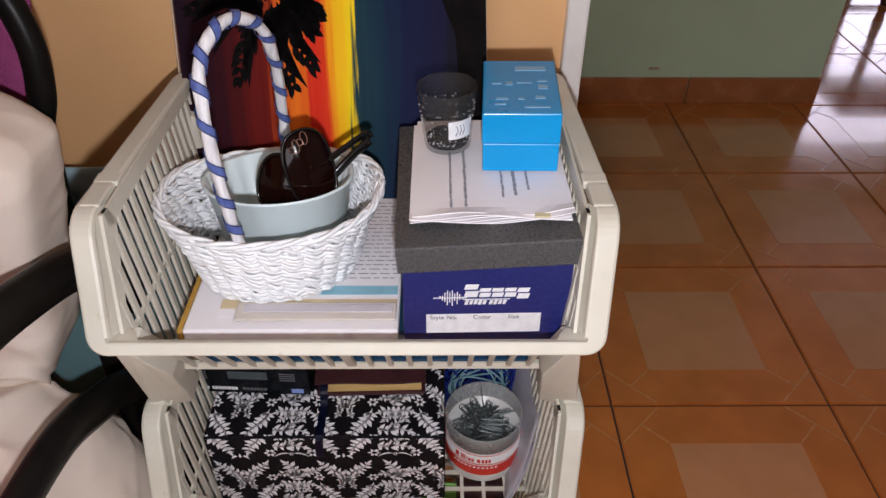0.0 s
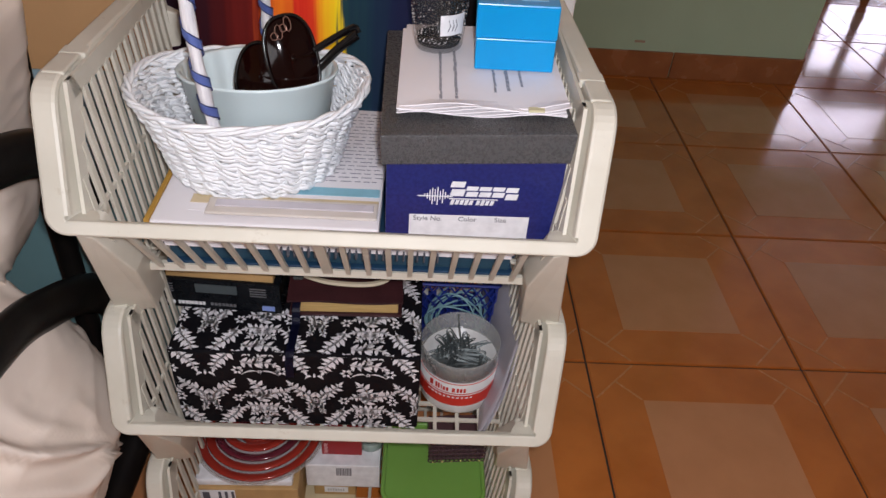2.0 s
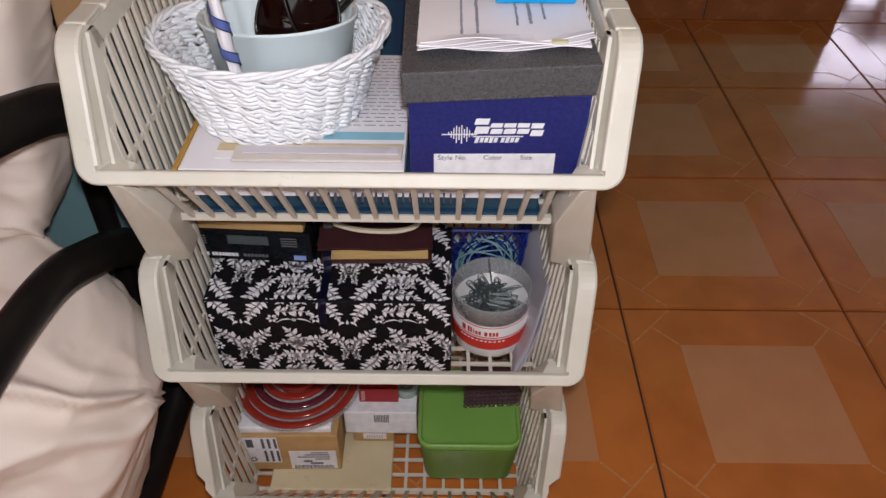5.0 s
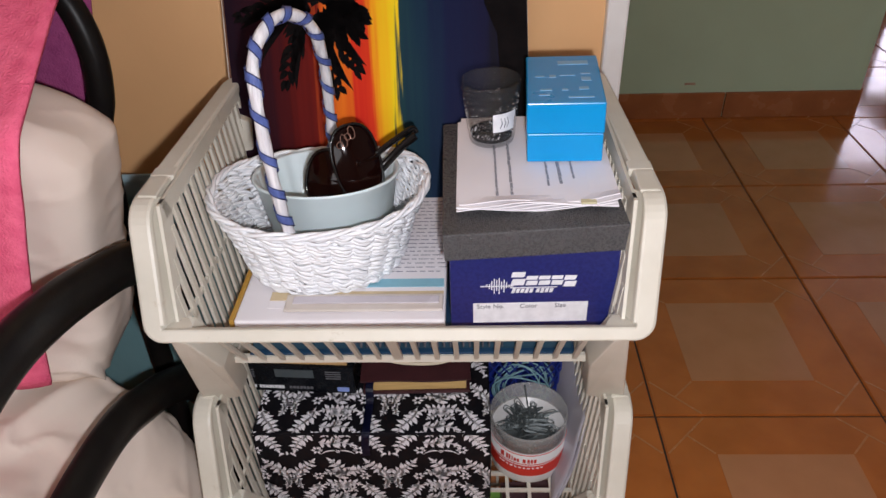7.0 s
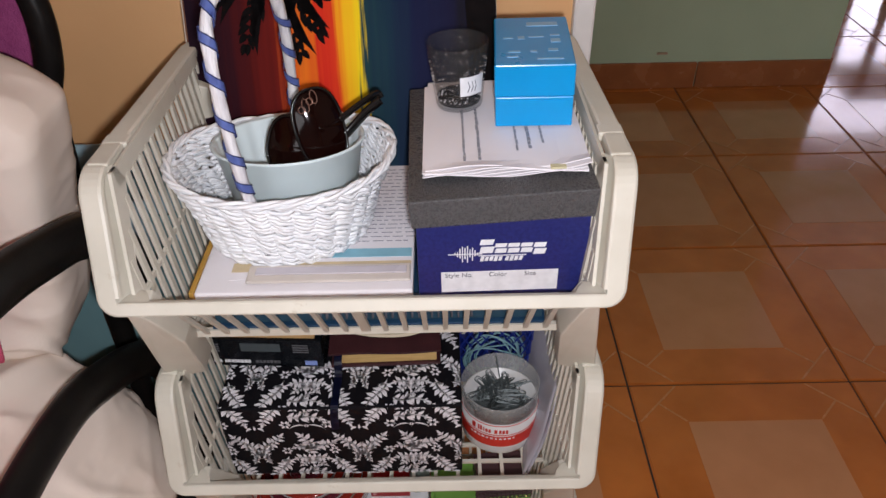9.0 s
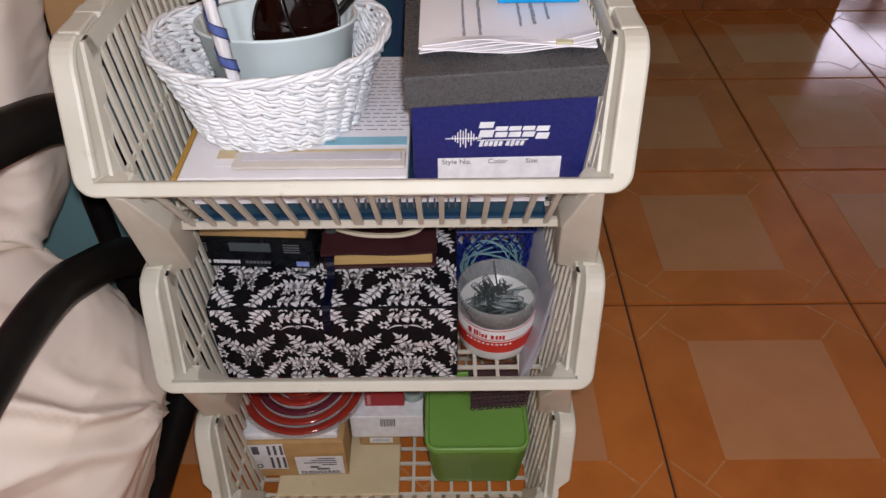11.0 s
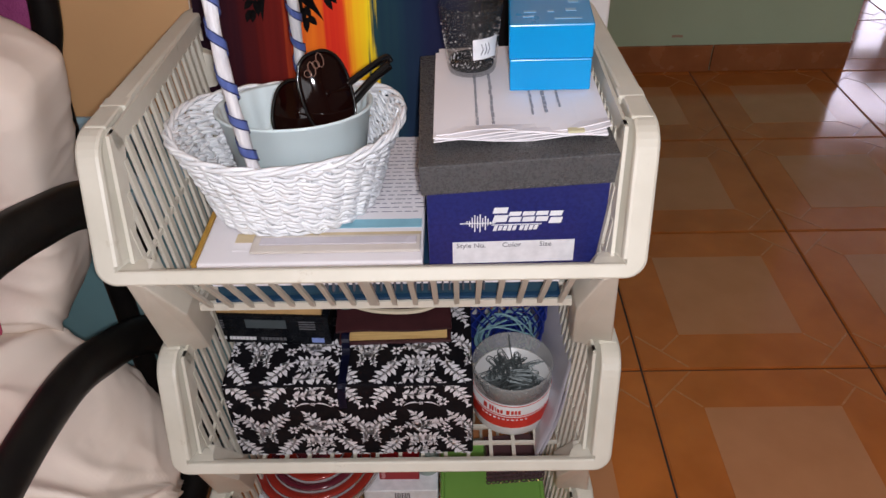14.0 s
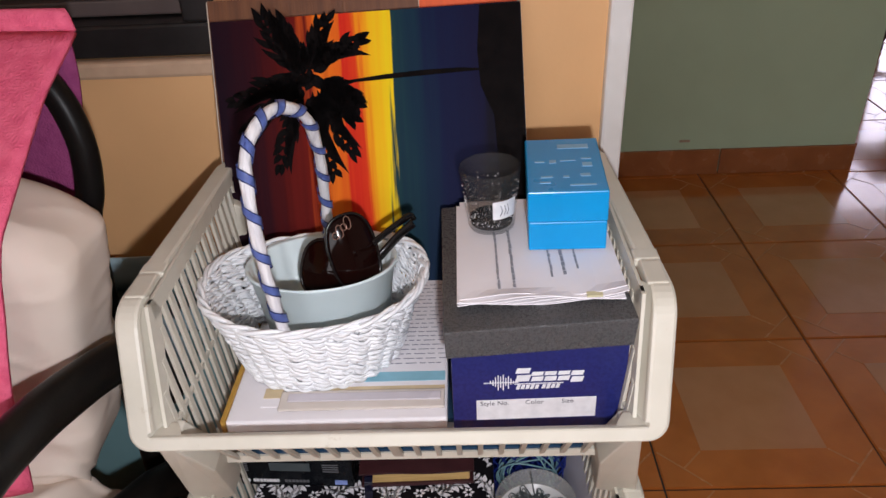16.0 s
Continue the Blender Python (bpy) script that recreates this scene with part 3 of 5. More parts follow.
for i in range(20):
    y, x = -0.058 + i * 0.0075, 0.020 + 0.012 * rng.random()
    while x < 0.086:
        w = rng.uniform(0.004, 0.013)
        box(bm, (x + w / 2, y, 0.0009), (w, 0.0010, 0.0003))
        x += w + rng.uniform(0.0015, 0.004)
part("printed_line", bm, mat("faint_grey_print", (0.20, 0.20, 0.25), rough=0.7, scale=80), o)
o = thing("envelope", "clear plastic envelope with a cream edge", "envelope", pose(-0.110, 0.083, TOPF + 0.0013))
part("pocket", soft_box((0.162, 0.026, 0.0032), 0.0014, c=(0, 0, 0.0016)), mat("milky_envelope", (0.66, 0.60, 0.55), (0.60, 0.54, 0.48), rough=0.3, scale=20), o)
part("flap", soft_box((0.150, 0.011, 0.0016), 0.0007, c=(0.002, 0.002, 0.0040)), mat("lilac_flap", (0.62, 0.58, 0.62), rough=0.25, scale=20), o)

# shoe box
SBY = 0.060
o = thing("shoe_box", "navy blue shoe box with a charcoal textured lid", "shoe box", pose(0.056, SBY + 0.113, FL2 + 0.0045, rz=1.2))
part("body", soft_box((0.160, 0.222, 0.100), 0.0012, c=(0.001, 0, 0.050)), NAVY, o)
lid = part("lid", soft_box((0.170, 0.230, 0.0295), 0.0016), LIDGREY, o, "charcoal embossed cardboard lid", m=pose(0.001, 0, 0.1125, ry=-2.8))
lab = part("label", soft_box((0.112, 0.0006, 0.0245), 0.0001, c=(-0.001, -0.1115, 0.0275)), WHITE_INK, o, "white size label")


def words(text, size, m, material, parent, name="lettering"):
    c = bpy.data.curves.new(name, "FONT")
    c.body, c.size, c.align_x = text, size, "LEFT"
    c.extrude = 0.0001
    t = new(name, c)
    me = bpy.data.meshes.new_from_object(t)
    bpy.data.objects.remove(t)
    me.materials.clear()
    me.materials.append(material)
    q = new(name, me)
    q.parent, q.matrix_basis = parent, m
    return q


for text, x in (("Style No.", -0.0535), ("Color", -0.0115), ("Size", 0.0225)):
    words(text, 0.0072, pose(x, -0.1119, 0.0335, 90), INK, lab)
# the maker's mark: slanting bars and a jagged wave line
bm = bmesh.new()
sl = Matrix(((1, 0, 0.28, 0), (0, 1, 0, 0), (0, 0, 1, 0), (0, 0, 0, 1)))


def mark(x, z, w, h):
    v = box(bm, (0, 0, 0), (w, 0.0005, h))
    for q in v:
        q.co = Vector((x, -0.1113, z)) + sl @ q.co


x = -0.020
for w, h in ((0.0125, 0.0165), (0.0105, 0.0115), (0.0105, 0.0115), (0.0105, 0.0115), (0.0110, 0.0140)):
    z = 0.0665 + (h - 0.0115) / 2 * (1 if h > 0.016 else -1)
    mark(x + w / 2, z + h * 0.30, w, h * 0.36)
    mark(x + w / 2, z - h * 0.24, w, h * 0.44)
    x += w + 0.0016
for k in range(9):
    mark(-0.018 + k * 0.0043 + (0.002 if k > 4 else 0), 0.0545, 0.0031, 0.0048 if k % 3 else 0.0056)
mark(0.001, 0.0583, 0.045, 0.0009)
part("maker_mark", bm, WHITE_INK, o, "white printed mark")
bm = bmesh.new()
px = -0.046
for k, h in enumerate((0.0, 0.003, 0.006, 0.011, 0.018, 0.013, 0.019, 0.009, 0.015, 0.007, 0.003)):
    box(bm, (px + k * 0.00235, -0.1113, 0.0605 + 0.001 * (k % 2)), (0.0010, 0.0005, max(h, 0.0009)))
box(bm, (-0.034, -0.1113, 0.0605), (0.032, 0.0005, 0.0009))
part("wave_mark", bm, WHITE_INK, o)
LID_TOP = FL2 + 0.0045 + 0.1272
ON_LID = tops()

# papers on the lid
rng = random.Random(7)
o = thing("paper_stack", "stack of white printed papers with curled edges", "papers", pose(0.0635, 0.181, LID_TOP))
for k in range(6):
    t = rng.uniform(-0.012, 0.012)
    dx, dy, zz = rng.uniform(-0.003, 0.003), rng.uniform(-0.003, 0.002), 0.0012 + 0.0016 * k

    def fn(u, v, dx=dx, dy=dy, zz=zz, k=k):
        x, y = (u - 0.5) * 0.149, (v - 0.5) * 0.186
        lift = 0.0022 * max(0.0, (0.12 - v) / 0.12) ** 2 * (1 + math.sin(u * 9 + k)) + 0.004 * max(0, u - 0.86) / 0.14 * (1 - v) * (k / 6)
        return Vector((x + dx, y + dy, zz + lift))
    q = part("paper_sheet", sheet(fn, 12, 14, 0.0009), PAPER, o, m=pose(0, 0, 0, rz=math.degrees(t)))
SOFT_INK = mat("soft_grey_print", (0.30, 0.30, 0.33), rough=0.7, scale=80)
for x, y, n, w in ((-0.038, -0.030, 0.100, 0.0026), (-0.024, -0.028, 0.102, 0.0030), (0.012, -0.042, 0.046, 0.0024), (0.024, -0.038, 0.048, 0.0034), (0.037, -0.034, 0.038, 0.0028)):
    bm = bmesh.new()
    yy = y - n / 2
    while yy < y + n / 2:
        a = rng.uniform(0.004, 0.012)
        box(bm, (x + rng.uniform(-0.0003, 0.0003), yy + a / 2, 0.0116), (w * rng.uniform(0.7, 1), a, 0.0003))
        yy += a + 0.0012
    part("printed_line", bm, SOFT_INK, o)
bm = bmesh.new()
box(bm, (0.046, -0.0935, 0.0098), (0.014, 0.006, 0.0022))
part("sticky_note", bm, STICKY, o, "faded yellow sticky note")
PAP = LID_TOP + 0.0116

# blue box
o = thing("gift_box", "bright azure cardboard box with pale icons on top", "box", pose(0.0985, 0.222, PAP, rz=-3.5))
part("base", soft_box((0.0745, 0.121, 0.031), 0.0012, c=(0, 0, 0.0155)), AZURE, o)
part("lid", soft_box((0.0758, 0.1225, 0.0325), 0.0014, c=(0, 0, 0.0477)), AZURE, o)
bm = bmesh.new()
for x, y, w, h in ((-0.020, -0.030, 0.012, 0.004), (-0.022, -0.042, 0.011, 0.003), (0.000, -0.030, 0.006, 0.004), (0.020, -0.027, 0.010, 0.006), (0.016, -0.048, 0.026, 0.003), (-0.012, 0.004, 0.007, 0.007),
                   (0.024, -0.004, 0.010, 0.009), (0.024, 0.010, 0.010, 0.003), (-0.026, 0.004, 0.010, 0.003), (0.004, 0.006, 0.016, 0.002), (0.012, 0.040, 0.034, 0.010)):
    bm = bmesh.new()
    box(bm, (x * 0.93, y, 0.0642), (w * 0.93, h, 0.0005))
    part("printed_icon", bm, AZURE_INK, o)

# tumbler
o = thing("tumbler", "smoked glass tumbler with pale specks and a label", "glass", pose(0.0238, 0.220, PAP) @ Matrix.Diagonal((0.93, 0.93, 1.0, 1.0)))
prof = [(0.0, 0.004), (0.0225, 0.004), (0.0245, 0.009), (0.0318, 0.066), (0.0328, 0.068), (0.0338, 0.066), (0.0262, 0.003), (0.025, 0.0), (0.0, 0.0)]
part("glass_body", lathe(prof, 48), SMOKED, o, smooth=True)
part("thick_base", lathe([(0.0, 0.0042), (0.0232, 0.0042), (0.0245, 0.010), (0.0, 0.0095)], 40), mat("dark_glass_base", (0.02, 0.02, 0.022), rough=0.08), o, smooth=True)
bm = bmesh.new()
rng = random.Random(11)
for k in range(170):
    a, z = rng.uniform(0, 2 * math.pi), 0.010 + 0.038 * rng.random() ** 1.6
    r = 0.0253 + (z - 0.005) * 0.124
    bmesh.ops.create_icosphere(bm, subdivisions=1, radius=rng.uniform(0.0004, 0.0009), matrix=pose(r * math.cos(a), r * math.sin(a), z))
part("specks", bm, WHITE_INK, o, "pale glitter specks")


def wrap(a0, a1, z0, z1, r):
    def fn(u, v):
        a, z = a0 + (a1 - a0) * u, z0 + (z1 - z0) * v
        q = r(z)
        return Vector((q * math.cos(a), q * math.sin(a), z))
    return sheet(fn, 48, 3, 0.0003)


part("label", wrap(radians(-88), radians(-32), 0.019, 0.040, lambda z: 0.0262 + z * 0.118), WHITE_INK, o, "white paper label")
bm = bmesh.new()
for a in (-70, -62, -55):
    q = 0.0306
    tube(bm, [Vector((q * math.cos(radians(a + d)), q * math.sin(radians(a + d)), z)) for d, z in ((-3, 0.024), (2, 0.029), (-1, 0.035))], 0.0005, 4)
part("scribble", bm, INK, o)

# the lid sits askew, and what lies on it leans the same way
LEAN = Matrix.Translation((0.056, 0.18, LID_TOP)) @ Matrix.Rotation(radians(-1.6), 4, "Y") @ Matrix.Translation((-0.056, -0.18, -LID_TOP))
for o in tops() - ON_LID:
    o.matrix_basis = LEAN @ o.matrix_basis

# wicker basket
BK = pose(-0.1610, 0.1800, TOPF + 0.0012, rz=7)
o = thing("wicker_basket", "white painted oval wicker basket with wrapped handle", "basket", BK)
H, STAKES = 0.083, 30


def oval(a, z):
    k = max(0.0, z / H)
    ax = 0.081 + 0.032 * k ** 0.8 - 0.004 * math.sin(k * math.pi)
    ay = 0.080 + 0.009 * k ** 0.8
    e = 2.25
    c, s = math.cos(a), math.sin(a)
    r = (abs(c) ** e + abs(s) ** e) ** (-1 / e)
    sag = -0.006 * k * math.cos(2 * a) * -1
    return Vector((ax * r * c, ay * r * s, z + sag * 0.7))


def outwards(a):
    return Vector((math.cos(a), math.sin(a), 0))


rng = random.Random(3)
rows = 17
for row in range(rows):
    bm = bmesh.new()
    z = 0.0035 + row * (H - 0.007) / (rows - 1)
    for strand in (0, 1):
        pts = []
        n = STAKES * 7
        ph = rng.uniform(-0.3, 0.3)
        for i in range(n):
            a = 2 * math.pi * i / n
            w = math.sin(a * STAKES / 2 + row * math.pi + strand * math.pi)
            near = Vector((3 * math.cos(a), 3 * math.sin(a), 0))
            zz = z + 0.0030 * math.cos(a * STAKES / 2 + row * math.pi + strand * math.pi + ph) + 0.0042 * noise.noise(near * 2.1 + Vector((0, 0, row * 0.35 + strand * 0.6))) + 0.0022 * noise.noise(near * 6 + Vector((0, 0, row * 3.1 + strand * 7)))
            pts.append(oval(a, zz) + outwards(a) * (0.0030 * w + 0.0022 * noise.noise(near * 5 + Vector((0, 9, row * 2.0 + strand)))))
        tube(bm, pts, 0.0021 + 0.0005 * rng.random(), 6, closed=True, flat=0.7)
    part("woven_strand", bm, WICKER, o, smooth=True)
bm = bmesh.new()
for i in range(STAKES):
    a = 2 * math.pi * (i + 0.5) / STAKES
    tube(bm, [oval(a, z) for z in (0.001, 0.02, 0.04, 0.06, H)], 0.0013, 5)
part("stakes", bm, WICKER, o, smooth=True)
for k in range(3):
    bm = bmesh.new()
    pts = []
    n = 220
    for i in range(n):
        a = 2 * math.pi * i / n
        b = a * 9 + k * 2 * math.pi / 3 + 0.5 * math.sin(3 * a + k)
        pts.append(oval(a, H) + outwards(a) * (0.0030 * math.cos(b) + 0.001) + Vector((0, 0, 0.0026 * math.sin(b))))
    tube(bm, pts, 0.0023, 6, closed=True)
    part("rim_braid", bm, WICKER, o, smooth=True)
part("bottom", lathe([(0.0, 0.0022), (0.079, 0.0022), (0.081, 0.0), (0.0, 0.0)], 40), WICKER, o)
# a loose loop of rattan on the rim
bm = bmesh.new()
a = radians(6)
tube(bm, smooth_path([oval(a - 0.5, H) + Vector((0.003, 0, 0)), oval(a - 0.2, H) + Vector((0.004, 0, 0.004)), oval(a, H - 0.012) + Vector((0.005, 0, 0)), oval(a + 0.12, H - 0.022) + Vector((0.004, 0, 0))], 6), 0.0026, 6)
part("loose_strand", bm, WICKER, o, smooth=True)
inv = BK.inverted()
way = [inv @ Vector(q) for q in ((-0.176, 0.097, 0.735), (-0.181, 0.099, 0.770), (-0.186, 0.102, 0.820), (-0.189, 0.108, 0.880), (-0.190, 0.130, 0.919), (-0.174, 0.168, 0.939), (-0.154, 0.205, 0.920), (-0.151, 0.236, 0.870), (-0.155, 0.256, 0.810), (-0.158, 0.264, 0.760), (-0.158, 0.264, 0.735))]
pts = smooth_path(way, 10)
bm = bmesh.new()
tube(bm, pts, lambda u: 0.0057 + 0.0005 * math.sin(u * 60), 10, up=(1, 0, 0))
handle = part("handle", bm, CORD, o, smooth=True)


def helix(width, r, off):
    """A ribbon wound round the handle."""
    bm = bmesh.new()
    k = len(pts)
    last = None
    n = 520
    for i in range(n + 1):
        u = 0.06 + 0.88 * i / n
        f = u * (k - 1)
        j = min(int(f), k - 2)
        q = pts[j].lerp(pts[j + 1], f - j)
        t = (pts[j + 1] - pts[j]).normalized()
        s = t.cross(Vector((1, 0, 0))).normalized()
        w = s.cross(t)
        a = u * 2 * math.pi * 16
        d = s * math.cos(a) + w * math.sin(a)
        ring = [bm.verts.new(q + d * r + t * (off + e * width / 2)) for e in (-1, 1)]
        if last:
            bm.faces.new((last[0], last[1], ring[1], ring[0]))
        last = ring
    bmesh.ops.solidify(bm, geom=bm.faces[:], thickness=0.0004)
    return bm


part("ribbon", helix(0.0085, 0.0073, 0.0), RIBBON, handle, "blue ribbon")
part("ribbon_edge", helix(0.0013, 0.0076, -0.0047), RIBBON_EDGE, handle)
part("ribbon_edge", helix(0.0013, 0.0076, 0.0047), RIBBON_EDGE, handle)

# plastic bowl inside
o = thing("plastic_bowl", "pale blue fluted plastic bowl inside the wicker basket", "bowl", pose(-0.1545, 0.190, TOPF + 0.0080, rx=-6, ry=-1) @ Matrix.Diagonal((1.03, 0.88, 1.0, 1.0)))


def flute(a, r, z):
    return r + (0.0022 * math.cos(a * 22) if 0.006 < z < 0.078 else 0.0)


prof = [(0.0, 0.0022), (0.056, 0.0022), (0.0605, 0.008), (0.0725, 0.0835), (0.0765, 0.0855), (0.0775, 0.0845), (0.0775, 0.0825), (0.0745, 0.081), (0.0620, 0.006), (0.058, 0.0), (0.0, 0.0)]
part("shell", lathe(prof, 176, flute), BOWL, o, smooth=True)

# sunglasses propped in the bowl
o = thing("sunglasses", "large black sunglasses with brown lenses propped in a bowl", "sunglasses", pose(-0.115, 0.172, 0.781))


def lens(c, rx, ry, tilt, m):
    def fn(u, v):
        a, r = u * 2 * math.pi, v
        e = 2.6
        q = (abs(math.cos(a)) ** e + abs(math.sin(a)) ** e) ** (-1 / e)
        x, z = rx * q * r * math.cos(a), ry * q * r * math.sin(a)
        return m @ Vector((x, 0.0065 * (x / rx) ** 2 + 0.004 * (z / ry) ** 2, z))
    return sheet(fn, 40, 8, 0.0016)


def lens_frame(rx, ry, m):
    bm = bmesh.new()
    pp = []
    for i in range(48):
        a = 2 * math.pi * i / 48
        e = 2.6
        q = (abs(math.cos(a)) ** e + abs(math.sin(a)) ** e) ** (-1 / e)
        x, z = rx * q * math.cos(a), ry * q * math.sin(a)
        pp.append(m @ Vector((x, 0.0065 * (x / rx) ** 2 + 0.004 * (z / ry) ** 2, z)))
    tube(bm, pp, 0.0017, 6, closed=True)
    return bm


ML = pose(-0.0335, 0.002, -0.017, -24, 8, -12)
MR = pose(0.000, 0.002, 0.003, -22, -4, 28)
for m, rx, ry in ((ML, 0.027, 0.031), (MR, 0.025, 0.040)):
    fr = part("lens_frame", lens_frame(rx, ry, m), DARK_ACETATE, o, smooth=True)
    part("lens", lens((0, 0, 0), rx, ry, 0, m), DARK_LENS, fr, "brown tinted lens", smooth=True)
bm = bmesh.new()
tube(bm, smooth_path([(0.016, 0.018, 0.004), (0.030, 0.030, 0.010), (0.044, 0.042, 0.015), (0.053, 0.050, 0.017), (0.057, 0.050, 0.012)], 6), 0.0042, 8, flat=0.6)
part("temple", bm, DARK_ACETATE, o, smooth=True)
bm = bmesh.new()
tube(bm, smooth_path([(0.010, 0.010, -0.022), (0.026, 0.020, -0.008), (0.042, 0.031, 0.005), (0.057, 0.040, 0.014)], 6), 0.0054, 8, flat=0.6)
part("temple", bm, DARK_ACETATE, o, smooth=True)
bm = bmesh.new()
for k in range(4):
    tube(bm, [MR @ Vector((-0.014 + 0.005 * k + 0.0035 * math.cos(a), -0.0008, 0.023 + 0.003 * k + 0.0035 * math.sin(a) * (1 + k % 2))) for a in (j * math.pi / 4 for j in range(8))], 0.0005, 4, closed=True)
part("ornament", bm, mat("bronze_ornament", (0.30, 0.17, 0.13), rough=0.35, metal=0.6), o, "bronze ornament")

# painted canvases leaning against the wall
def canvas_material():
    m = bpy.data.materials.new("sunset_paint")
    m.use_nodes = True
    n, l = m.node_tree.nodes, m.node_tree.links
    p = n["Principled BSDF"]
    p.inputs["Roughness"].default_value = 0.62
    p.inputs["Specular IOR Level"].default_value = 0.07
    co = n.new("ShaderNodeTexCoord")
    sep = n.new("ShaderNodeSeparateXYZ")
    mp = n.new("ShaderNodeMapping")
    mp.inputs["Scale"].default_value = (95, 95, 3.5)
    nz = n.new("ShaderNodeTexNoise")
    nz.inputs["Scale"].default_value, nz.inputs["Detail"].default_value = 1.0, 5.0
    l.new(co.outputs["Object"], sep.inputs[0])
    l.new(co.outputs["Object"], mp.inputs[0])
    l.new(mp.outputs[0], nz.inputs["Vector"])
    ma = n.new("ShaderNodeMath")
    ma.operation = "MULTIPLY_ADD"
    ma.inputs[1].default_value = 0.050
    l.new(nz.outputs["Fac"], ma.inputs[0])
    l.new(sep.outputs["X"], ma.inputs[2])
    mr = n.new("ShaderNodeMapRange")
    mr.inputs["From Min"].default_value, mr.inputs["From Max"].default_value = -0.180 + 0.025, 0.180 + 0.025
    l.new(ma.outputs[0], mr.inputs["Value"])
    r = n.new("ShaderNodeValToRGB")
    stops = ((0.0, (0.012, 0.004, 0.010)), (0.12, (0.028, 0.004, 0.008)), (0.20, (0.070, 0.005, 0.005)), (0.285, (0.14, 0.009, 0.006)), (0.320, (0.54, 0.08, 0.012)), (0.36, (0.78, 0.17, 0.012)), (0.41, (0.74, 0.12, 0.012)), (0.432, (0.64, 0.022, 0.012)), (0.462, (0.70, 0.045, 0.012)), (0.482, (0.86, 0.25, 0.012)),
             (0.51, (0.90, 0.47, 0.012)), (0.568, (0.88, 0.63, 0.012)), (0.578, (0.012, 0.045, 0.055)), (0.64, (0.008, 0.028, 0.052)), (0.72, (0.007, 0.011, 0.045)), (0.86, (0.008, 0.008, 0.035)), (0.90, (0.007, 0.006, 0.014)), (1.0, (0.006, 0.005, 0.011)))
    e = r.color_ramp.elements
    while len(e) > 1:
        e.remove(e[-1])
    e[0].position, e[0].color = stops[0][0], rgb(stops[0][1])
    for q, c in stops[1:]:
        k = e.new(q)
        k.color = rgb(c)
    l.new(mr.outputs[0], r.inputs[0])
    l.new(r.outputs[0], p.inputs["Base Color"])
    bp = n.new("ShaderNodeBump")
    bp.inputs["Strength"].default_value, bp.inputs["Distance"].default_value = 0.35, 0.001
    l.new(nz.outputs["Fac"], bp.inputs["Height"])
    l.new(bp.outputs[0], p.inputs["Normal"])
    return m


RAW = mat("raw_canvas", (0.74, 0.68, 0.58), rough=0.85, scale=60, bump=0.3, bump_scale=500)
SIL = mat("black_silhouette_paint", (0.0025, 0.0018, 0.002), (0.005, 0.003, 0.003), rough=0.7, scale=60, bump=0.2, spec=0.08)
CM = pose(-0.105, 0.287, FL2 + 0.012, -22.5, -1.7, 0)
o = thing("canvas_painting", "sunset palm tree painting on stretched canvas, leaning sideways", "painting", CM)
part("stretcher", soft_box((0.362, 0.017, 0.332), 0.003, c=(0, 0.0095, 0.166)), RAW, o)
bm = bmesh.new()
box(bm, (0, -0.0002, 0.166), (0.3605, 0.002, 0.3305))
face = part("painted_face", bm, canvas_material(), o, "vertical bands of maroon, orange, yellow and navy")
bm = bmesh.new()
rng = random.Random(21)


def stroke(x, z, ang, length, wide, bend=0.0):
    """One tapering brush stroke."""
    v = []
    n = 5
    for s in (1, -1):
        for i in (range(n + 1) if s > 0 else range(n - 1, 0, -1)):
            u = i / n
            a = ang + bend * u
            w = wide * math.sin(math.pi * (0.12 + 0.88 * u)) * s
            v.append(bm.verts.new((x + length * u * math.cos(a) - w * math.sin(a), -0.0016, z + length * u * math.sin(a) + w * math.cos(a))))
    bm.faces.new(v)


def frond(x, z, ang, length, bend, spread):
    n = 9
    for i in range(n):
        u = (i + 0.5) / n
        a = ang + bend * u
        px, pz = x + length * u * math.cos(ang + bend * u / 2), z + length * u * math.sin(ang + bend * u / 2)
        for s in (1, -1):
            stroke(px, pz, a + s * rng.uniform(0.45, 0.9), spread * (1.05 - 0.5 * u) * rng.uniform(0.7, 1.35), 0.0040, -s * 0.3)
    stroke(x, z, ang, length * 1.05, 0.0075, bend)


for x, z, ang, length, bend, spread in ((-0.056, 0.306, 0.75, 0.072, -0.6, 0.026), (-0.070, 0.300, 2.3, 0.085, -0.35, 0.032), (-0.066, 0.292, 3.2, 0.100, 0.3, 0.028), (-0.050, 0.290, -0.20, 0.050, -0.6, 0.024),
                                        (-0.052, 0.284, -0.85, 0.060, 0.1, 0.030), (-0.056, 0.280, -1.20, 0.090, 0.25, 0.030), (-0.060, 0.300, 1.35, 0.070, -0.3, 0.026), (-0.064, 0.296, 1.85, 0.078, 0.2, 0.028), (-0.046, 0.288, -0.5, 0.052, -0.3, 0.024), (-0.062, 0.280, -1.5, 0.110, 0.30, 0.030), (-0.07, 0.282, -2.1, 0.105, 0.3, 0.026), (-0.072, 0.288, -2.7, 0.095, 0.4, 0.026)):
    frond(x - 0.008, z - 0.034, ang, length * 0.92, bend, spread)
for k in range(9):
    stroke(-0.068 + 0.010 * math.cos(k), 0.250 + 0.016 * math.sin(k * 1.7), k * 0.7, 0.028, 0.007)
part("palm_fronds", bm, SIL, face)
bm = bmesh.new()
stroke(0.150, 0.259, math.pi - 0.02, 0.215, 0.0032, 0.06)
part("palm_trunk", bm, SIL, face)
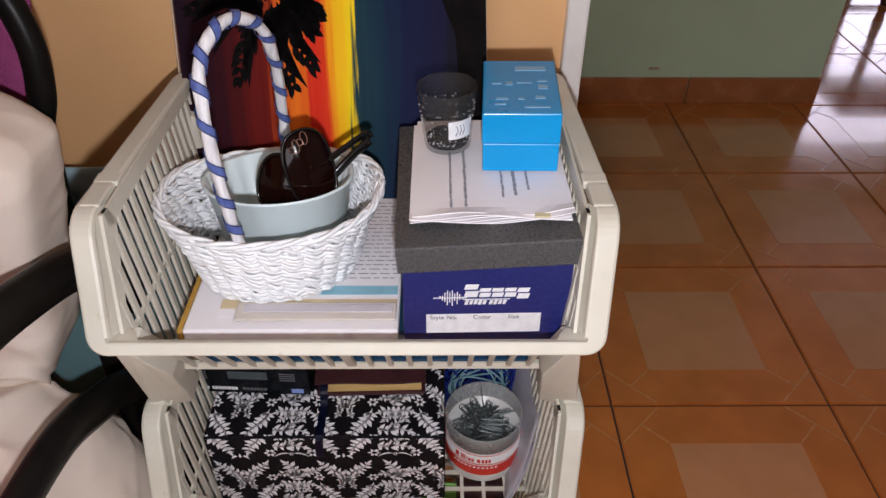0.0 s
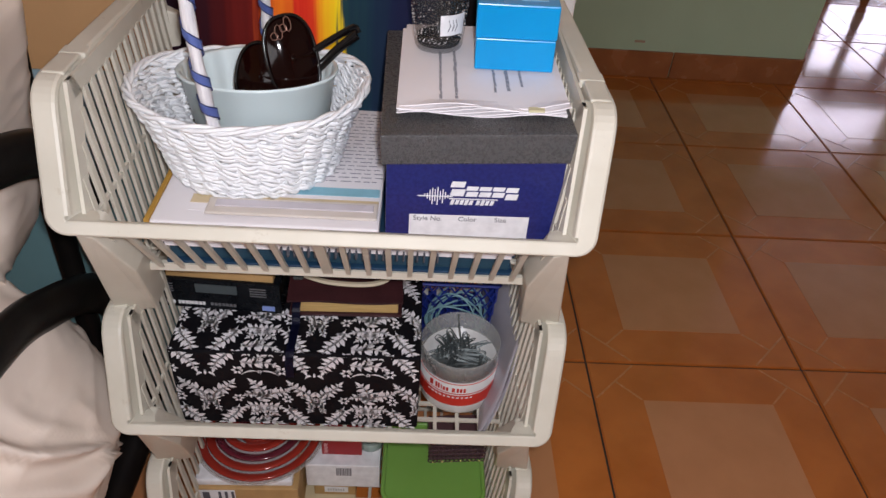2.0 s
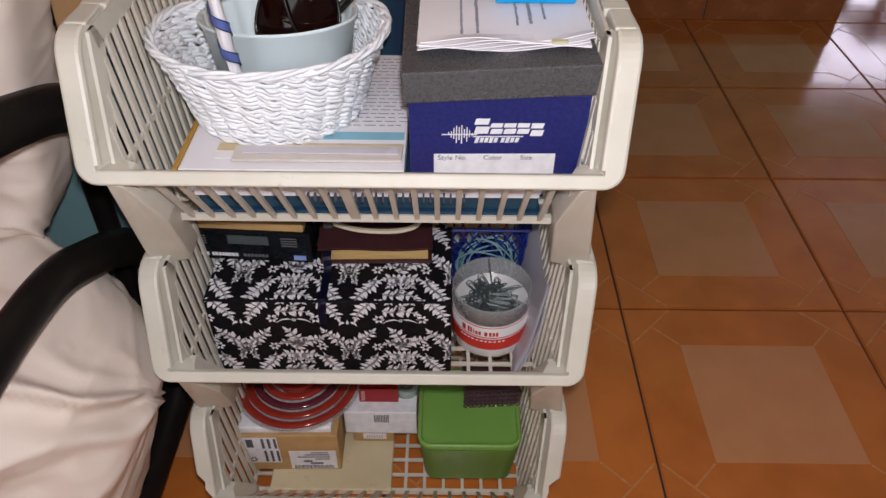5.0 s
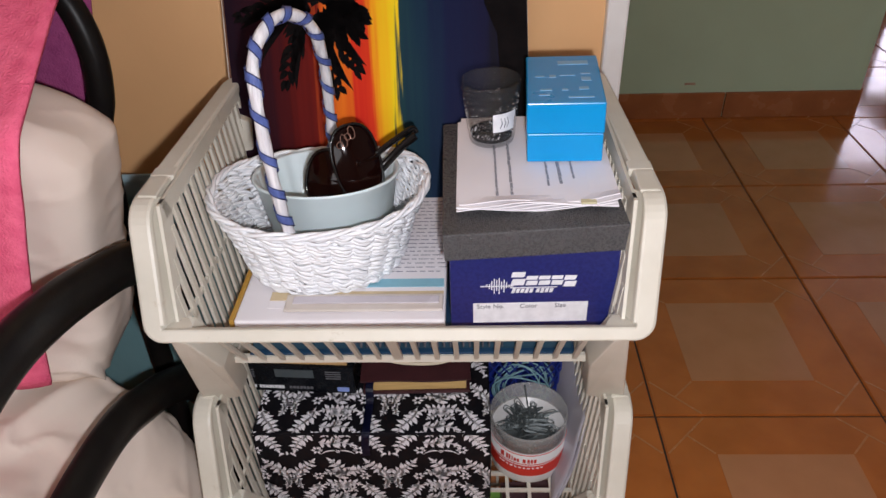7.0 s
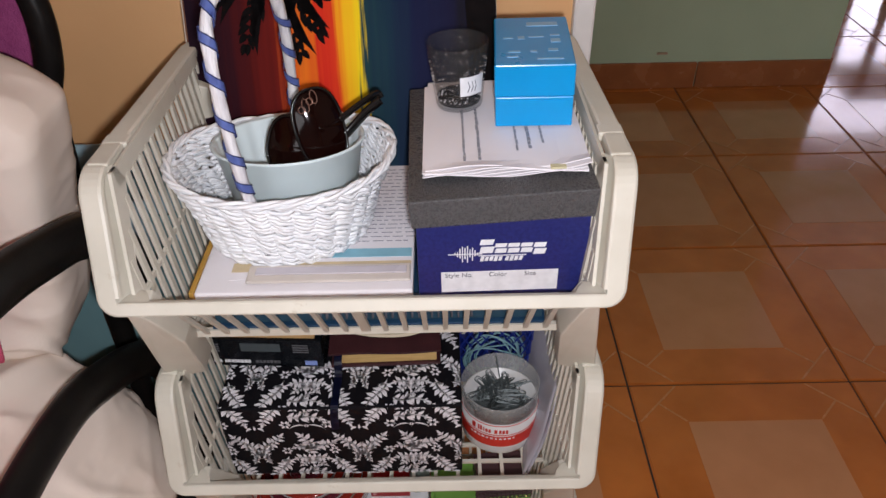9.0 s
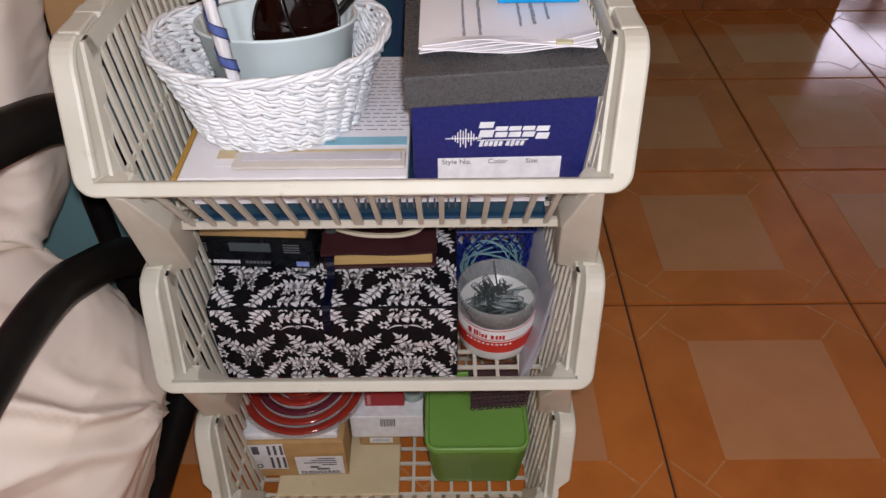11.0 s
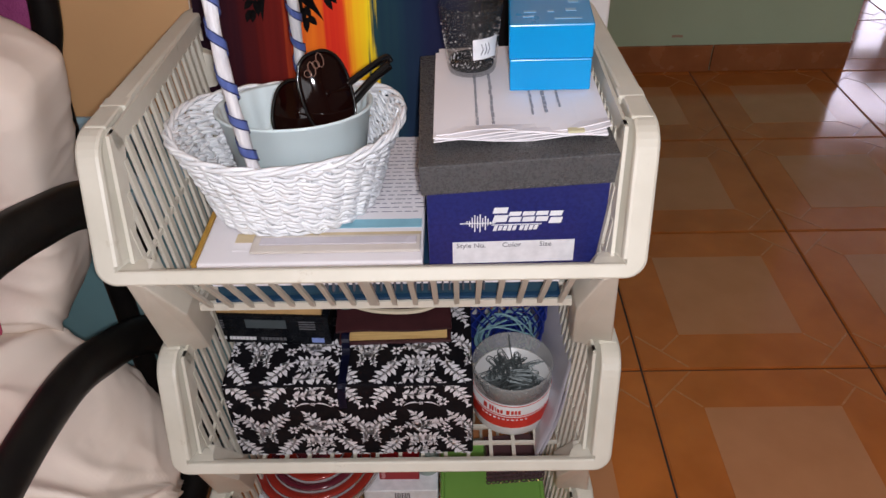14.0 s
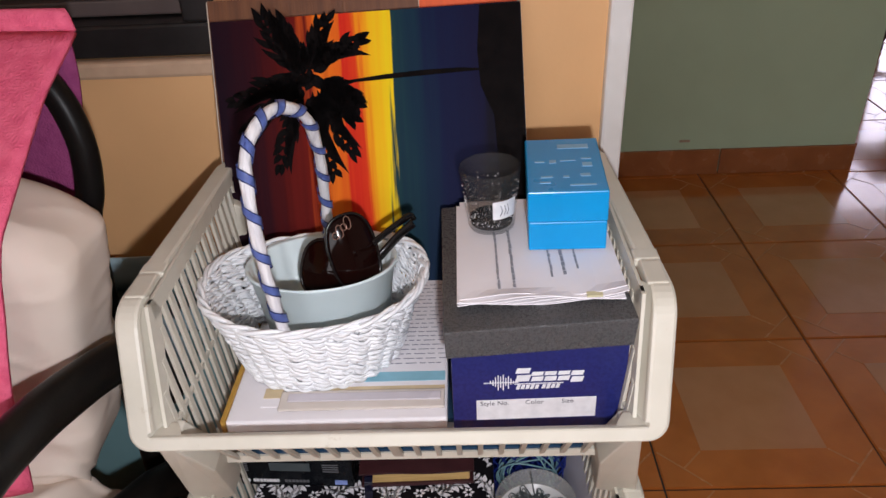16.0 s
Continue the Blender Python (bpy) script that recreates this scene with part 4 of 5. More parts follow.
bm = bmesh.new()
v = [bm.verts.new((x, -0.0014, z)) for x, z in ((0.179, 0.330), (0.133, 0.330), (0.128, 0.28), (0.130, 0.24), (0.144, 0.205), (0.146, 0.16), (0.150, 0.08), (0.152, 0.002), (0.179, 0.002))]
bm.faces.new(v)
part("dark_shore", bm, SIL, face)
o = thing("canvas_painting", "orange and brown painted canvas behind another painting", "painting", pose(-0.112, 0.3065, FL2 + 0.010, -22.5, -1.2, 0))
part("stretcher", soft_box((0.372, 0.015, 0.352), 0.003, c=(0, 0.0085, 0.176)), RAW, o)
bm = bmesh.new()
box(bm, (-0.058, 0.0, 0.176), (0.25, 0.002, 0.350))
part("painted_face", bm, mat("brown_paint", (0.17, 0.065, 0.025), (0.11, 0.04, 0.018), rough=0.4, scale=30, stretch=(3, 1, 0.3), bump=0.2), o)
bm = bmesh.new()
box(bm, (0.125, 0.0, 0.176), (0.114, 0.0022, 0.350))
part("painted_face", bm, mat("orange_paint", (0.78, 0.12, 0.02), (0.66, 0.09, 0.018), rough=0.4, scale=30, stretch=(3, 1, 0.3), bump=0.2), o)

# ---- middle basket ----
before = tops()
o = thing("keepsake_box", "black keepsake box printed with white floral scrolls", "box", pose(-0.1145, 0.0605, FL1))
BW, BD, BH = 0.271, 0.125, 0.118
part("body", soft_box((BW, BD + 0.007, BH), 0.0022, c=(0, BD / 2 - 0.0035, BH / 2)), BLACK_CARD, o)


def leaf(bm, put, u, v, ang, length, wide, bend=0.0):
    n = 4
    pts = []
    for s in (1, -1):
        for i in (range(n + 1) if s > 0 else range(n - 1, 0, -1)):
            k = i / n
            a = ang + bend * k
            w = wide * math.sin(math.pi * min(1.0, 0.08 + 0.92 * k)) * s * (1.15 - 0.5 * k)
            pts.append(bm.verts.new(put(u + length * k * math.cos(a) - w * math.sin(a), v + length * k * math.sin(a) + w * math.cos(a))))
    bm.faces.new(pts)


def fern(bm, put, u, v, f, way, lobe, stem=0.0014):
    """A lobed scroll leaf along way, mirrored where f is -1: a tapering midrib with pairs of pointed, curling lobes."""
    pts = smooth_path([(u + f * x, v + y, 0) for x, y in way], 4)
    n = len(pts)
    for i in range(n - 1):
        d = pts[min(i + 2, n - 1)] - pts[i]
        k = i / (n - 1)
        a = math.atan2(d.y, d.x)
        leaf(bm, put, pts[i].x, pts[i].y, a, d.length * 1.1, stem * (1.25 - 0.6 * k))
        if i % 2 == 1:
            size = lobe * (0.62 + 0.30 * math.sin(math.pi * k) - 0.20 * k) * (1.2 if i % 4 == 1 else 0.85)
            for side in (1, -1):
                leaf(bm, put, pts[i].x, pts[i].y, a + side * 0.95, size, size * 0.25, side * 0.15)
    d = pts[-1] - pts[-3]
    leaf(bm, put, pts[-2].x, pts[-2].y, math.atan2(d.y, d.x), lobe * 0.8, lobe * 0.16)


def crescent(bm, put, u, v, f, x, y, ang, length, wide, bend):
    leaf(bm, put, u + f * x, v + y, ang if f > 0 else math.pi - ang, length, wide, bend * f)


def rising_pair(bm, put, u, v):
    """Two mirrored leaves spreading upwards from a common foot, with hooked scrolls and blossoms beside them."""
    for f in (1, -1):
        fern(bm, put, u, v, f, ((0.003, 0.002), (0.004, 0.014), (0.010, 0.024), (0.020, 0.030), (0.027, 0.039)), 0.0125)
        crescent(bm, put, u, v, f, 0.006, 0.014, -0.35, 0.017, 0.0021, 1.7)
        crescent(bm, put, u, v, f, 0.004, -0.002, 0.75, 0.016, 0.0019, 0.8)
        fern(bm, put, u, v, f, ((0.005, 0.004), (0.006, -0.002), (0.009, -0.008)), 0.0060)
        blossom(bm, put, u + f * 0.0315, v + 0.013, 0.0070)


def falling_pair(bm, put, u, v):
    """Two mirrored leaves that hang inwards from outer tips."""
    for f in (1, -1):
        fern(bm, put, u, v, f, ((0.031, 0.047), (0.029, 0.039), (0.022, 0.030), (0.014, 0.022), (0.010, 0.011)), 0.0125)
        crescent(bm, put, u, v, f, 0.022, 0.045, -0.5, 0.013, 0.0017, 1.2)
        crescent(bm, put, u, v, f, 0.003, 0.004, 0.25, 0.009, 0.0021, -0.9)
        blossom(bm, put, u + f * 0.0350, v + 0.010, 0.0072)
    leaf(bm, put, u, v + 0.001, math.pi / 2, 0.008, 0.0016)


def tall_spray(bm, put, u, v):
    """A lopsided spray of leaves over a low burst."""
    fern(bm, put, u, v, 1, ((-0.004, 0.004), (0.001, 0.014), (-0.001, 0.026), (-0.009, 0.036)), 0.0140)
    fern(bm, put, u, v, 1, ((0.001, 0.012), (0.009, 0.018), (0.019, 0.019), (0.028, 0.024)), 0.0115)
    fern(bm, put, u, v, 1, ((-0.001, 0.013), (-0.010, 0.017), (-0.019, 0.014)), 0.0085)
    for f in (1, -1):
        fern(bm, put, u, v, f, ((0.001, -0.006), (0.009, -0.003), (0.019, -0.006)), 0.0105)
        fern(bm, put, u, v, f, ((0.001, -0.009), (0.008, -0.013), (0.014, -0.018)), 0.0075)
    leaf(bm, put, u, v - 0.018, math.pi / 2, 0.018, 0.0024)


def low_spray(bm, put, u, v):
    """A small spray lying on its side over a thin scrolled bracket."""
    fern(bm, put, u, v, 1, ((-0.020, 0.024), (-0.008, 0.021), (0.004, 0.024), (0.018, 0.019)), 0.0120)
    fern(bm, put, u, v, 1, ((-0.006, 0.020), (-0.001, 0.029), (0.006, 0.034)), 0.0070)
    for f in (1, -1):
        crescent(bm, put, u, v, f, 0.002, 0.009, 0.25, 0.020, 0.0012, -0.6)
        crescent(bm, put, u, v, f, 0.018, 0.008, 0.3, 0.009, 0.0018, 1.4)
    blossom(bm, put, u, v + 0.008, 0.0030)


def blossom(bm, put, u, v, s):
    for i in range(6):
        a = i * math.pi / 3
        leaf(bm, put, u + s * 0.25 * math.cos(a), v + s * 0.25 * math.sin(a), a, s * 0.75, s * 0.25)


def damask(put, w, h, du, dv):
    """The repeat of the print: a column of leaf pairs beside a column of sprays."""
    bm = bmesh.new()
    P, Q = 0.118, 0.098
    for r in range(-2, int(h / Q) + 2):
        for c in range(-2, int(w / P) + 2):
            u, v = c * P + du, r * Q + dv
            for x, y, motif in ((u, v, rising_pair), (u, v + Q / 2, falling_pair), (u + P / 2, v + 0.004, tall_spray), (u + P / 2, v + Q / 2, low_spray)):
                if -0.045 < x < w + 0.045 and -0.05 < y < h + 0.03:
                    motif(bm, put, x, y)
    return bm


def clamp(x, a, b):
    return min(max(x, a), b)


part("scroll_print", damask(lambda u, v: Vector((clamp(u, 0.001, BW - 0.001) - BW / 2, -0.0082, clamp(v, 0.001, BH - 0.001))), BW, BH, 0.037, 0.0325), DAMASK, o)
part("scroll_print", damask(lambda u, v: Vector((clamp(u, 0.001, BW - 0.001) - BW / 2, clamp(v, 0.001, BD + 0.006) - 0.007, BH + 0.0011)), BW, BD + 0.007, 0.037, 0.0360), DAMASK, o)
DT = FL1 + BH + 0.0014

o = thing("drive_box", "black retail box of a portable drive with grey print", "box", pose(-0.2035, 0.116, DT, rz=-3))
part("carton", soft_box((0.133, 0.105, 0.042), 0.0015, c=(0, 0.0525, 0.021)), GLOSS_BLACK, o)
bm = bmesh.new()
box(bm, (-0.004, -0.0003, 0.031), (0.046, 0.0012, 0.012))
part("window", bm, mat("grey_window_print", (0.07, 0.085, 0.09), rough=0.2), o)
bm = bmesh.new()
x = -0.062
for w in (0.006, 0.004, 0.0, 0.003, 0.0045, 0.004, 0.0035, 0.003, 0.0045, 0.0045, 0.0035):
    if w:
        box(bm, (x + w / 2, -0.0003, 0.0085), (w * 0.82, 0.001, 0.0042))
    x += w or 0.003
part("title_print", bm, WHITE_INK, o)
bm = bmesh.new()
for i in range(7):
    box(bm, (-0.011 + i * 0.0042, -0.0003, 0.0085), (0.003, 0.001, 0.0036))
DIM = mat("dim_grey_print", (0.13, 0.13, 0.14), rough=0.4)
part("small_print", bm, DIM, o)
for x, w in ((0.042, 0.018), (-0.058, 0.012)):
    bm = bmesh.new()
    for i in range(4):
        box(bm, (x, -0.0003, 0.035 - i * 0.0035), (w, 0.001, 0.0012))
    part("small_print", bm, DIM, o)
bm = bmesh.new()
box(bm, (0.052, -0.0003, 0.0075), (0.014, 0.001, 0.0065))
part("badge", bm, mat("blue_badge_print", (0.22, 0.30, 0.62), rough=0.4), o, "pale blue badge")
o = thing("card_sheet", "folded piece of brown kraft card on a black box", "cardboard", pose(-0.205, 0.125, DT + 0.042, rz=-3))
part("card", soft_box((0.118, 0.11, 0.010), 0.001, c=(0.002, 0.050, 0.005)), KRAFT, o)

o = thing("book", "closed burgundy leather book with gilt page edges", "book", pose(-0.0655, 0.113, DT, rz=1.5))
part("page_block", soft_box((0.118, 0.090, 0.021), 0.0015, c=(0.000, 0.048, 0.0135)), GILT, o, "gilt page edges")
part("cover", soft_box((0.127, 0.098, 0.004), 0.0016, c=(0, 0.048, 0.002)), LEATHER, o)


def flap(u, v):
    x, y = (u - 0.5) * 0.128, -0.004 + v * 0.098
    return Vector((x, y, 0.0262 + 0.006 * math.sin(v * math.pi) + 0.0012 * math.sin(u * 7)))


part("cover", sheet(flap, 14, 10, 0.0035), LEATHER, o)
bm = bmesh.new()
tube(bm, smooth_path([(-0.052, 0.026, 0.040), (-0.02, 0.016, 0.037), (0.02, 0.014, 0.036), (0.044, 0.020, 0.038), (0.050, 0.034, 0.041)], 6), 0.0026, 6, flat=1.4)
part("zip_edge", bm, mat("cream_zip_tape", (0.62, 0.53, 0.38), rough=0.6), o, "cream zip tape")
bm = bmesh.new()
for i in range(6):
    bmesh.ops.create_icosphere(bm, subdivisions=1, radius=0.0035, matrix=pose(-0.056 + 0.003 * (i % 3), 0.020 + 0.005 * (i // 3), 0.040))
part("zip_pull", bm, METAL, o)
rib = smooth_path([(-0.0525, 0.050, 0.024), (-0.0535, -0.004, 0.020), (-0.054, -0.018, 0.0025), (-0.055, -0.059, 0.0022), (-0.0565, -0.0628, -0.014), (-0.057, -0.0628, -0.034)], 6)
bm = bmesh.new()
last = None
for q in rib:
    ring = [bm.verts.new(q + Vector((e * 0.0045, 0, 0.001))) for e in (-1, 1)]
    if last:
        bm.faces.new((last[0], last[1], ring[1], ring[0]))
    last = ring
bmesh.ops.solidify(bm, geom=bm.faces[:], thickness=0.0005)
part("bookmark_ribbon", bm, mat("midnight_ribbon", (0.006, 0.008, 0.035), rough=0.35), o, "midnight blue ribbon")

# tub of paper clips
o = thing("clip_tub", "white plastic tub of vinyl paper clips, red band", "tub", pose(0.0690, 0.122, FL1, rz=-6))
prof = [(0.0, 0.003), (0.0435, 0.003), (0.0450, 0.055), (0.0466, 0.055), (0.0462, 0.003), (0.0445, 0.0), (0.0, 0.0)]
part("wall", lathe(prof, 64), CUP_WHITE, o, smooth=True)
part("clear_collar", lathe([(0.0450, 0.0551), (0.0452, 0.079), (0.0462, 0.081), (0.0475, 0.080), (0.0470, 0.077), (0.0467, 0.0551), (0.0450, 0.0551)], 64), clear("clear_tub_plastic", (0.62, 0.62, 0.60), 0.1, 0.34), o, "clear plastic collar", smooth=True)
part("band", wrap(radians(-178), radians(-2), 0.016, 0.034, lambda z: 0.0472), RED, o, "red printed band")
for z in (0.0362, 0.0525):
    part("line", wrap(radians(-178), radians(-2), z, z + 0.0012, lambda z: 0.0473), RED, o)
bm = bmesh.new()


def on_tub(a, z, w, h):
    q = box(bm, (0, 0, 0), (w, 0.0005, h))
    m = Matrix.Rotation(radians(a + 90), 4, "Z") @ Matrix.Translation((0, -0.0474, z))
    for k in q:
        k.co = m @ k.co


a = -128
for w, h, z in ((0.006, 0.0085, 0.0445), (0.003, 0.0085, 0.0445), (0.003, 0.0085, 0.0445), (0.0016, 0.0075, 0.044), (0.0035, 0.0055, 0.043), (0.0035, 0.0055, 0.043), (0, 0, 0), (0.0045, 0.0062, 0.0432), (0.0035, 0.0062, 0.0432), (0.0035, 0.0062, 0.0432), (0.0035, 0.0062, 0.0432)):
    if w:
        on_tub(a, z, w * 0.8, h)
    a += math.degrees(max(w, 0.003) / 0.0474) * 1.15
part("title_print", bm, RED, o)
bm = bmesh.new()
for i in range(11):
    on_tub(-132 + i * 6.5, 0.0305, 0.0026 + 0.0008 * (i % 2), 0.0019)
part("small_print", bm, WHITE_INK, o)
rng = random.Random(5)
heap = thing("paper_clips", "heap of grey steel paper clips in a tub", "paper clips", pose(0.0690, 0.122, FL1 + 0.0032), kind="stuff")
bm = bmesh.new()
for k in range(110):
    m = pose(0.031 * math.sqrt(rng.random()) * math.cos(k * 2.4), 0.031 * math.sqrt(rng.random()) * math.sin(k * 2.4), 0.010 + 0.050 * rng.random(), rng.uniform(-40, 40), rng.uniform(-25, 25), rng.uniform(0, 360))
    L, w = 0.012, 0.0034
    pp = smooth_path([(-L * 0.6, w, 0), (L, w, 0), (L * 1.25, 0, 0), (L, -w, 0), (-L, -w, 0), (-L * 1.25, 0, 0), (-L, w * 0.6, 0), (L * 0.7, w * 0.6, 0), (L * 0.9, 0, 0), (L * 0.7, -w * 0.5, 0), (-L * 0.4, -w * 0.5, 0)], 3)
    tube(bm, [m @ q for q in pp], 0.0007, 4)
part("clips", bm, METAL, heap)
o = thing("paper_clip", "straightened steel clip standing in the tub", "paper clip", pose(0.069, 0.122, FL1))
bm = bmesh.new()
tube(bm, smooth_path([(0.008, 0.0, 0.040), (0.000, 0.012, 0.075), (-0.004, 0.022, 0.100)], 5), 0.0008, 5)
part("wire", bm, METAL, o)

# blue mesh bin with loose wire behind the tub
o = thing("mesh_bin", "royal blue plastic mesh bin behind the tub", "bin", pose(0.062, 0.240, FL1))
bm = bmesh.new()


def ring_pt(u, z):
    """Round the bin's square wall, 0..4."""
    s = 0.046 + 0.010 * z / 0.12
    k, f = int(u) % 4, u - int(u)
    c = [(-s, -s), (s, -s), (s, s), (-s, s)]
    a, b = c[k], c[(k + 1) % 4]
    return Vector((a[0] + (b[0] - a[0]) * f, a[1] + (b[1] - a[1]) * f, z))


for i in range(32):
    for d in (1, -1):
        tube(bm, [ring_pt((i / 8 + d * t * 0.55) % 4, 0.010 + 0.095 * t) for t in (0, 0.25, 0.5, 0.75, 1.0)], 0.0011, 4, caps=False)
part("mesh_wall", bm, NAVY_MESH, o)
for z in (0.006, 0.110):
    bm = bmesh.new()
    tube(bm, [ring_pt(k, z) for k in (0.02, 0.5, 0.98, 1.02, 1.5, 1.98, 2.02, 2.5, 2.98, 3.02, 3.5, 3.98)], 0.0024, 6, closed=True)
    part("bin_rim", bm, NAVY_MESH, o)
bm = bmesh.new()
box(bm, (0, 0, 0.002), (0.09, 0.09, 0.004))
part("bin_bottom", bm, NAVY_MESH, o)
o = thing("wire_coil", "loose coil of pale teal wire behind the tub", "wire", pose(0.066, 0.186, FL1))
bm = bmesh.new()
rng = random.Random(9)
for k in range(9):
    r1, r2, tz = rng.uniform(0.022, 0.042), rng.uniform(0.028, 0.048), rng.uniform(-0.5, 0.5)
    pp = [Vector((r1 * math.cos(a), 0.012 * math.sin(a + k) + tz * 0.015, 0.055 + r2 * math.sin(a) + 0.006 * math.sin(2 * a + k))) for a in (j * 2 * math.pi / 26 for j in range(26))]
    bm = bmesh.new()
    tube(bm, pp, 0.0011, 5, closed=True, up=(0.3, 1, 0.2))
    part("wire_loop", bm, WIRE_TEAL, o, smooth=True)


# plastic sleeve standing against the basket's side
def sleeve(u, v):
    y = 0.050 + 0.245 * u
    z = 0.002 + (0.150 + 0.02 * u) * v
    return Vector((0.108 + 0.040 * v + 0.008 * math.sin(u * 5) * v + 0.004 * math.sin(v * 6 + u * 3) - 0.016 * (1 - u) * (1 - v), y + 0.055 * (v - 0.15) * (1 - u), z))


o = thing("plastic_sleeve", "milky plastic sleeve standing against the basket side", "plastic sleeve", pose(0, 0, FL1))
part("front_film", sheet(sleeve, 16, 12, 0.0008), SLEEVE, o, smooth=True)
part("back_film", sheet(lambda u, v: sleeve(u, v) + Vector((0.005 + 0.003 * math.sin(u * 9), 0.002, 0)), 16, 12, 0.0008), SLEEVE, o, smooth=True)

# enlarged and pushed back together to keep their look from the camera
fit_to_view(tops() - before, 1.0723, (-0.0665, 0.062, FL1), (-0.0719, 0.102, GRID1 - 0.002))

# ---- bottom basket ----
before = tops()
o = thing("flat_box", "flat ivory box stained with yellow at the edges", "box", pose(-0.146, 0.047, FL0))
part("carton", soft_box((0.172, 0.20, 0.006), 0.002, c=(0, 0.10, 0.003)), IVORY, o)
o = thing("carton", "brown kraft carton with white shipping labels", "carton", pose(-0.2005, 0.078, FL0 + 0.0063, rz=1))
CW, CD = 0.136, 0.118
part("base", soft_box((CW, CD, 0.055), 0.0015, c=(0, CD / 2, 0.0275)), KRAFT, o)
part("lid", soft_box((CW + 0.003, CD + 0.003, 0.031), 0.0015, c=(-0.001, CD / 2 - 0.001, 0.0707)), KRAFT, o)
part("label", soft_box((0.066, 0.0006, 0.044), 0.0002, c=(0.030, -0.0005, 0.026)), WHITE_INK, o, "white shipping label")
part("label", soft_box((0.050, 0.0006, 0.033), 0.0002, c=(-0.040, -0.0005, 0.0365)), WHITE_INK, o, "white sticker with black bars")
part("label", soft_box((0.050, 0.0006, 0.027), 0.0002, c=(-0.040, -0.0030, 0.0705)), WHITE_INK, o)
bm = bmesh.new()
for i in range(3):
    box(bm, (-0.035 + i * 0.0085, -0.0036, 0.0705), (0.0036, 0.0006, 0.022))
box(bm, (-0.053, -0.0036, 0.071), (0.009, 0.0006, 0.018))
part("printed_block", bm, INK, o)
bm = bmesh.new()
for i in range(3):
    box(bm, (-0.035 + i * 0.0085, -0.0011, 0.0365), (0.0036, 0.0006, 0.026))
tri = [(-0.059, 0.025), (-0.048, 0.025), (-0.0535, 0.036)]
for (xa, za), (xb, zb) in zip(tri, tri[1:] + tri[:1]):
    slant(bm, (xa * 0.8 + xb * 0.2, -0.0011, za * 0.8 + zb * 0.2), (xa * 0.2 + xb * 0.8, -0.0011, za * 0.2 + zb * 0.8), 0.0018, 0.0006, side=(0, 0, 1))
part("printed_block", bm, INK, o)
bm = bmesh.new()
for i in range(30):
    box(bm, (0.0025 + i * 0.00185, -0.0011, 0.0095), (0.0008 if i % 3 else 0.0014, 0.0006, 0.0070))
for i, (xx, w) in enumerate(((0.040, 0.024), (0.036, 0.034), (0.031, 0.046), (0.043, 0.020), (0.022, 0.012), (0.034, 0.018))):
    box(bm, (xx, -0.0011, 0.0440 - i * 0.0052), (w, 0.0006, 0.0014 if i < 4 else 0.0034))
part("printed_block", bm, INK, o)
o = thing("tray", "shallow white tray on a kraft carton", "tray", pose(-0.2035, 0.080, FL0 + 0.0063 + 0.0864, rz=1))
part("shell", soft_box((0.128, 0.098, 0.013), 0.003, c=(0, 0.049, 0.0065)), WHITE_INK, o)
o = thing("lid_stack", "nested set of red round food containers, clear lid", "food containers", pose(-0.194, 0.160, FL0 + 0.0063 + 0.0864 + 0.0132))
for k in range(6):
    r = 0.086 - 0.0115 * k
    z = 0.002 + 0.0055 * k
    prof = [(max(r - 0.012, 0.0), z), (r - 0.004, z + 0.001), (r, z + 0.0045), (r - 0.001, z + 0.0068), (r - 0.006, z + 0.0072), (r - 0.011, z + 0.0055)]
    part("ring_lid", lathe(prof, 64), RED_CLEAR if k % 3 != 2 else PURPLE_CLEAR, o, smooth=True)
part("centre", lathe([(0.0, 0.034), (0.024, 0.034), (0.026, 0.030), (0.028, 0.0)], 40), RED_CLEAR, o, smooth=True)
part("clear_lid", lathe([(0.0, 0.001), (0.088, 0.001), (0.0905, 0.003), (0.0905, 0.0065), (0.0885, 0.0065), (0.088, 0.0025), (0.0, 0.0022)], 64), CLEAR_LID, o, smooth=True)
o = thing("kraft_box", "small kraft box with a white label", "box", pose(-0.090, 0.127, FL0 + 0.0063))
part("carton", soft_box((0.060, 0.09, 0.025), 0.0015, c=(0, 0.045, 0.0125)), KRAFT, o)
part("label", soft_box((0.034, 0.0006, 0.013), 0.0002, c=(0.002, -0.0006, 0.014)), WHITE_INK, o, "white label")
bm = bmesh.new()
for i in range(7):
    box(bm, (-0.009 + i * 0.0036, -0.0012, 0.014), (0.002, 0.0006, 0.005))
part("printed_block", bm, mat("pale_grey_print", (0.45, 0.45, 0.46), rough=0.6), o)
o = thing("white_box", "white cardboard box with a grey barcode", "box", pose(-0.0775, 0.124, FL0 + 0.0063 + 0.0252))
part("carton", soft_box((0.104, 0.105, 0.050), 0.0015, c=(0, 0.0525, 0.025)), WHITE_INK, o)
bm = bmesh.new()
for i in range(9):
    box(bm, (-0.008 + i * 0.0024, -0.0004, 0.036), (0.0011 if i % 2 else 0.0018, 0.0008, 0.017))
part("barcode", bm, mat("barcode_grey", (0.18, 0.16, 0.17), rough=0.6), o)
o = thing("red_box", "small dark red box on a white box", "box", pose(-0.080, 0.142, FL0 + 0.0063 + 0.0252 + 0.0503))
part("carton", soft_box((0.056, 0.07, 0.030), 0.001, c=(0, 0.035, 0.015)), RED_BOX, o)
bm = bmesh.new()
for i in range(6):
    box(bm, (-0.0225 + 0.001 * (i % 2), -0.0004, 0.006 + i * 0.0036), (0.005, 0.0008, 0.0022))
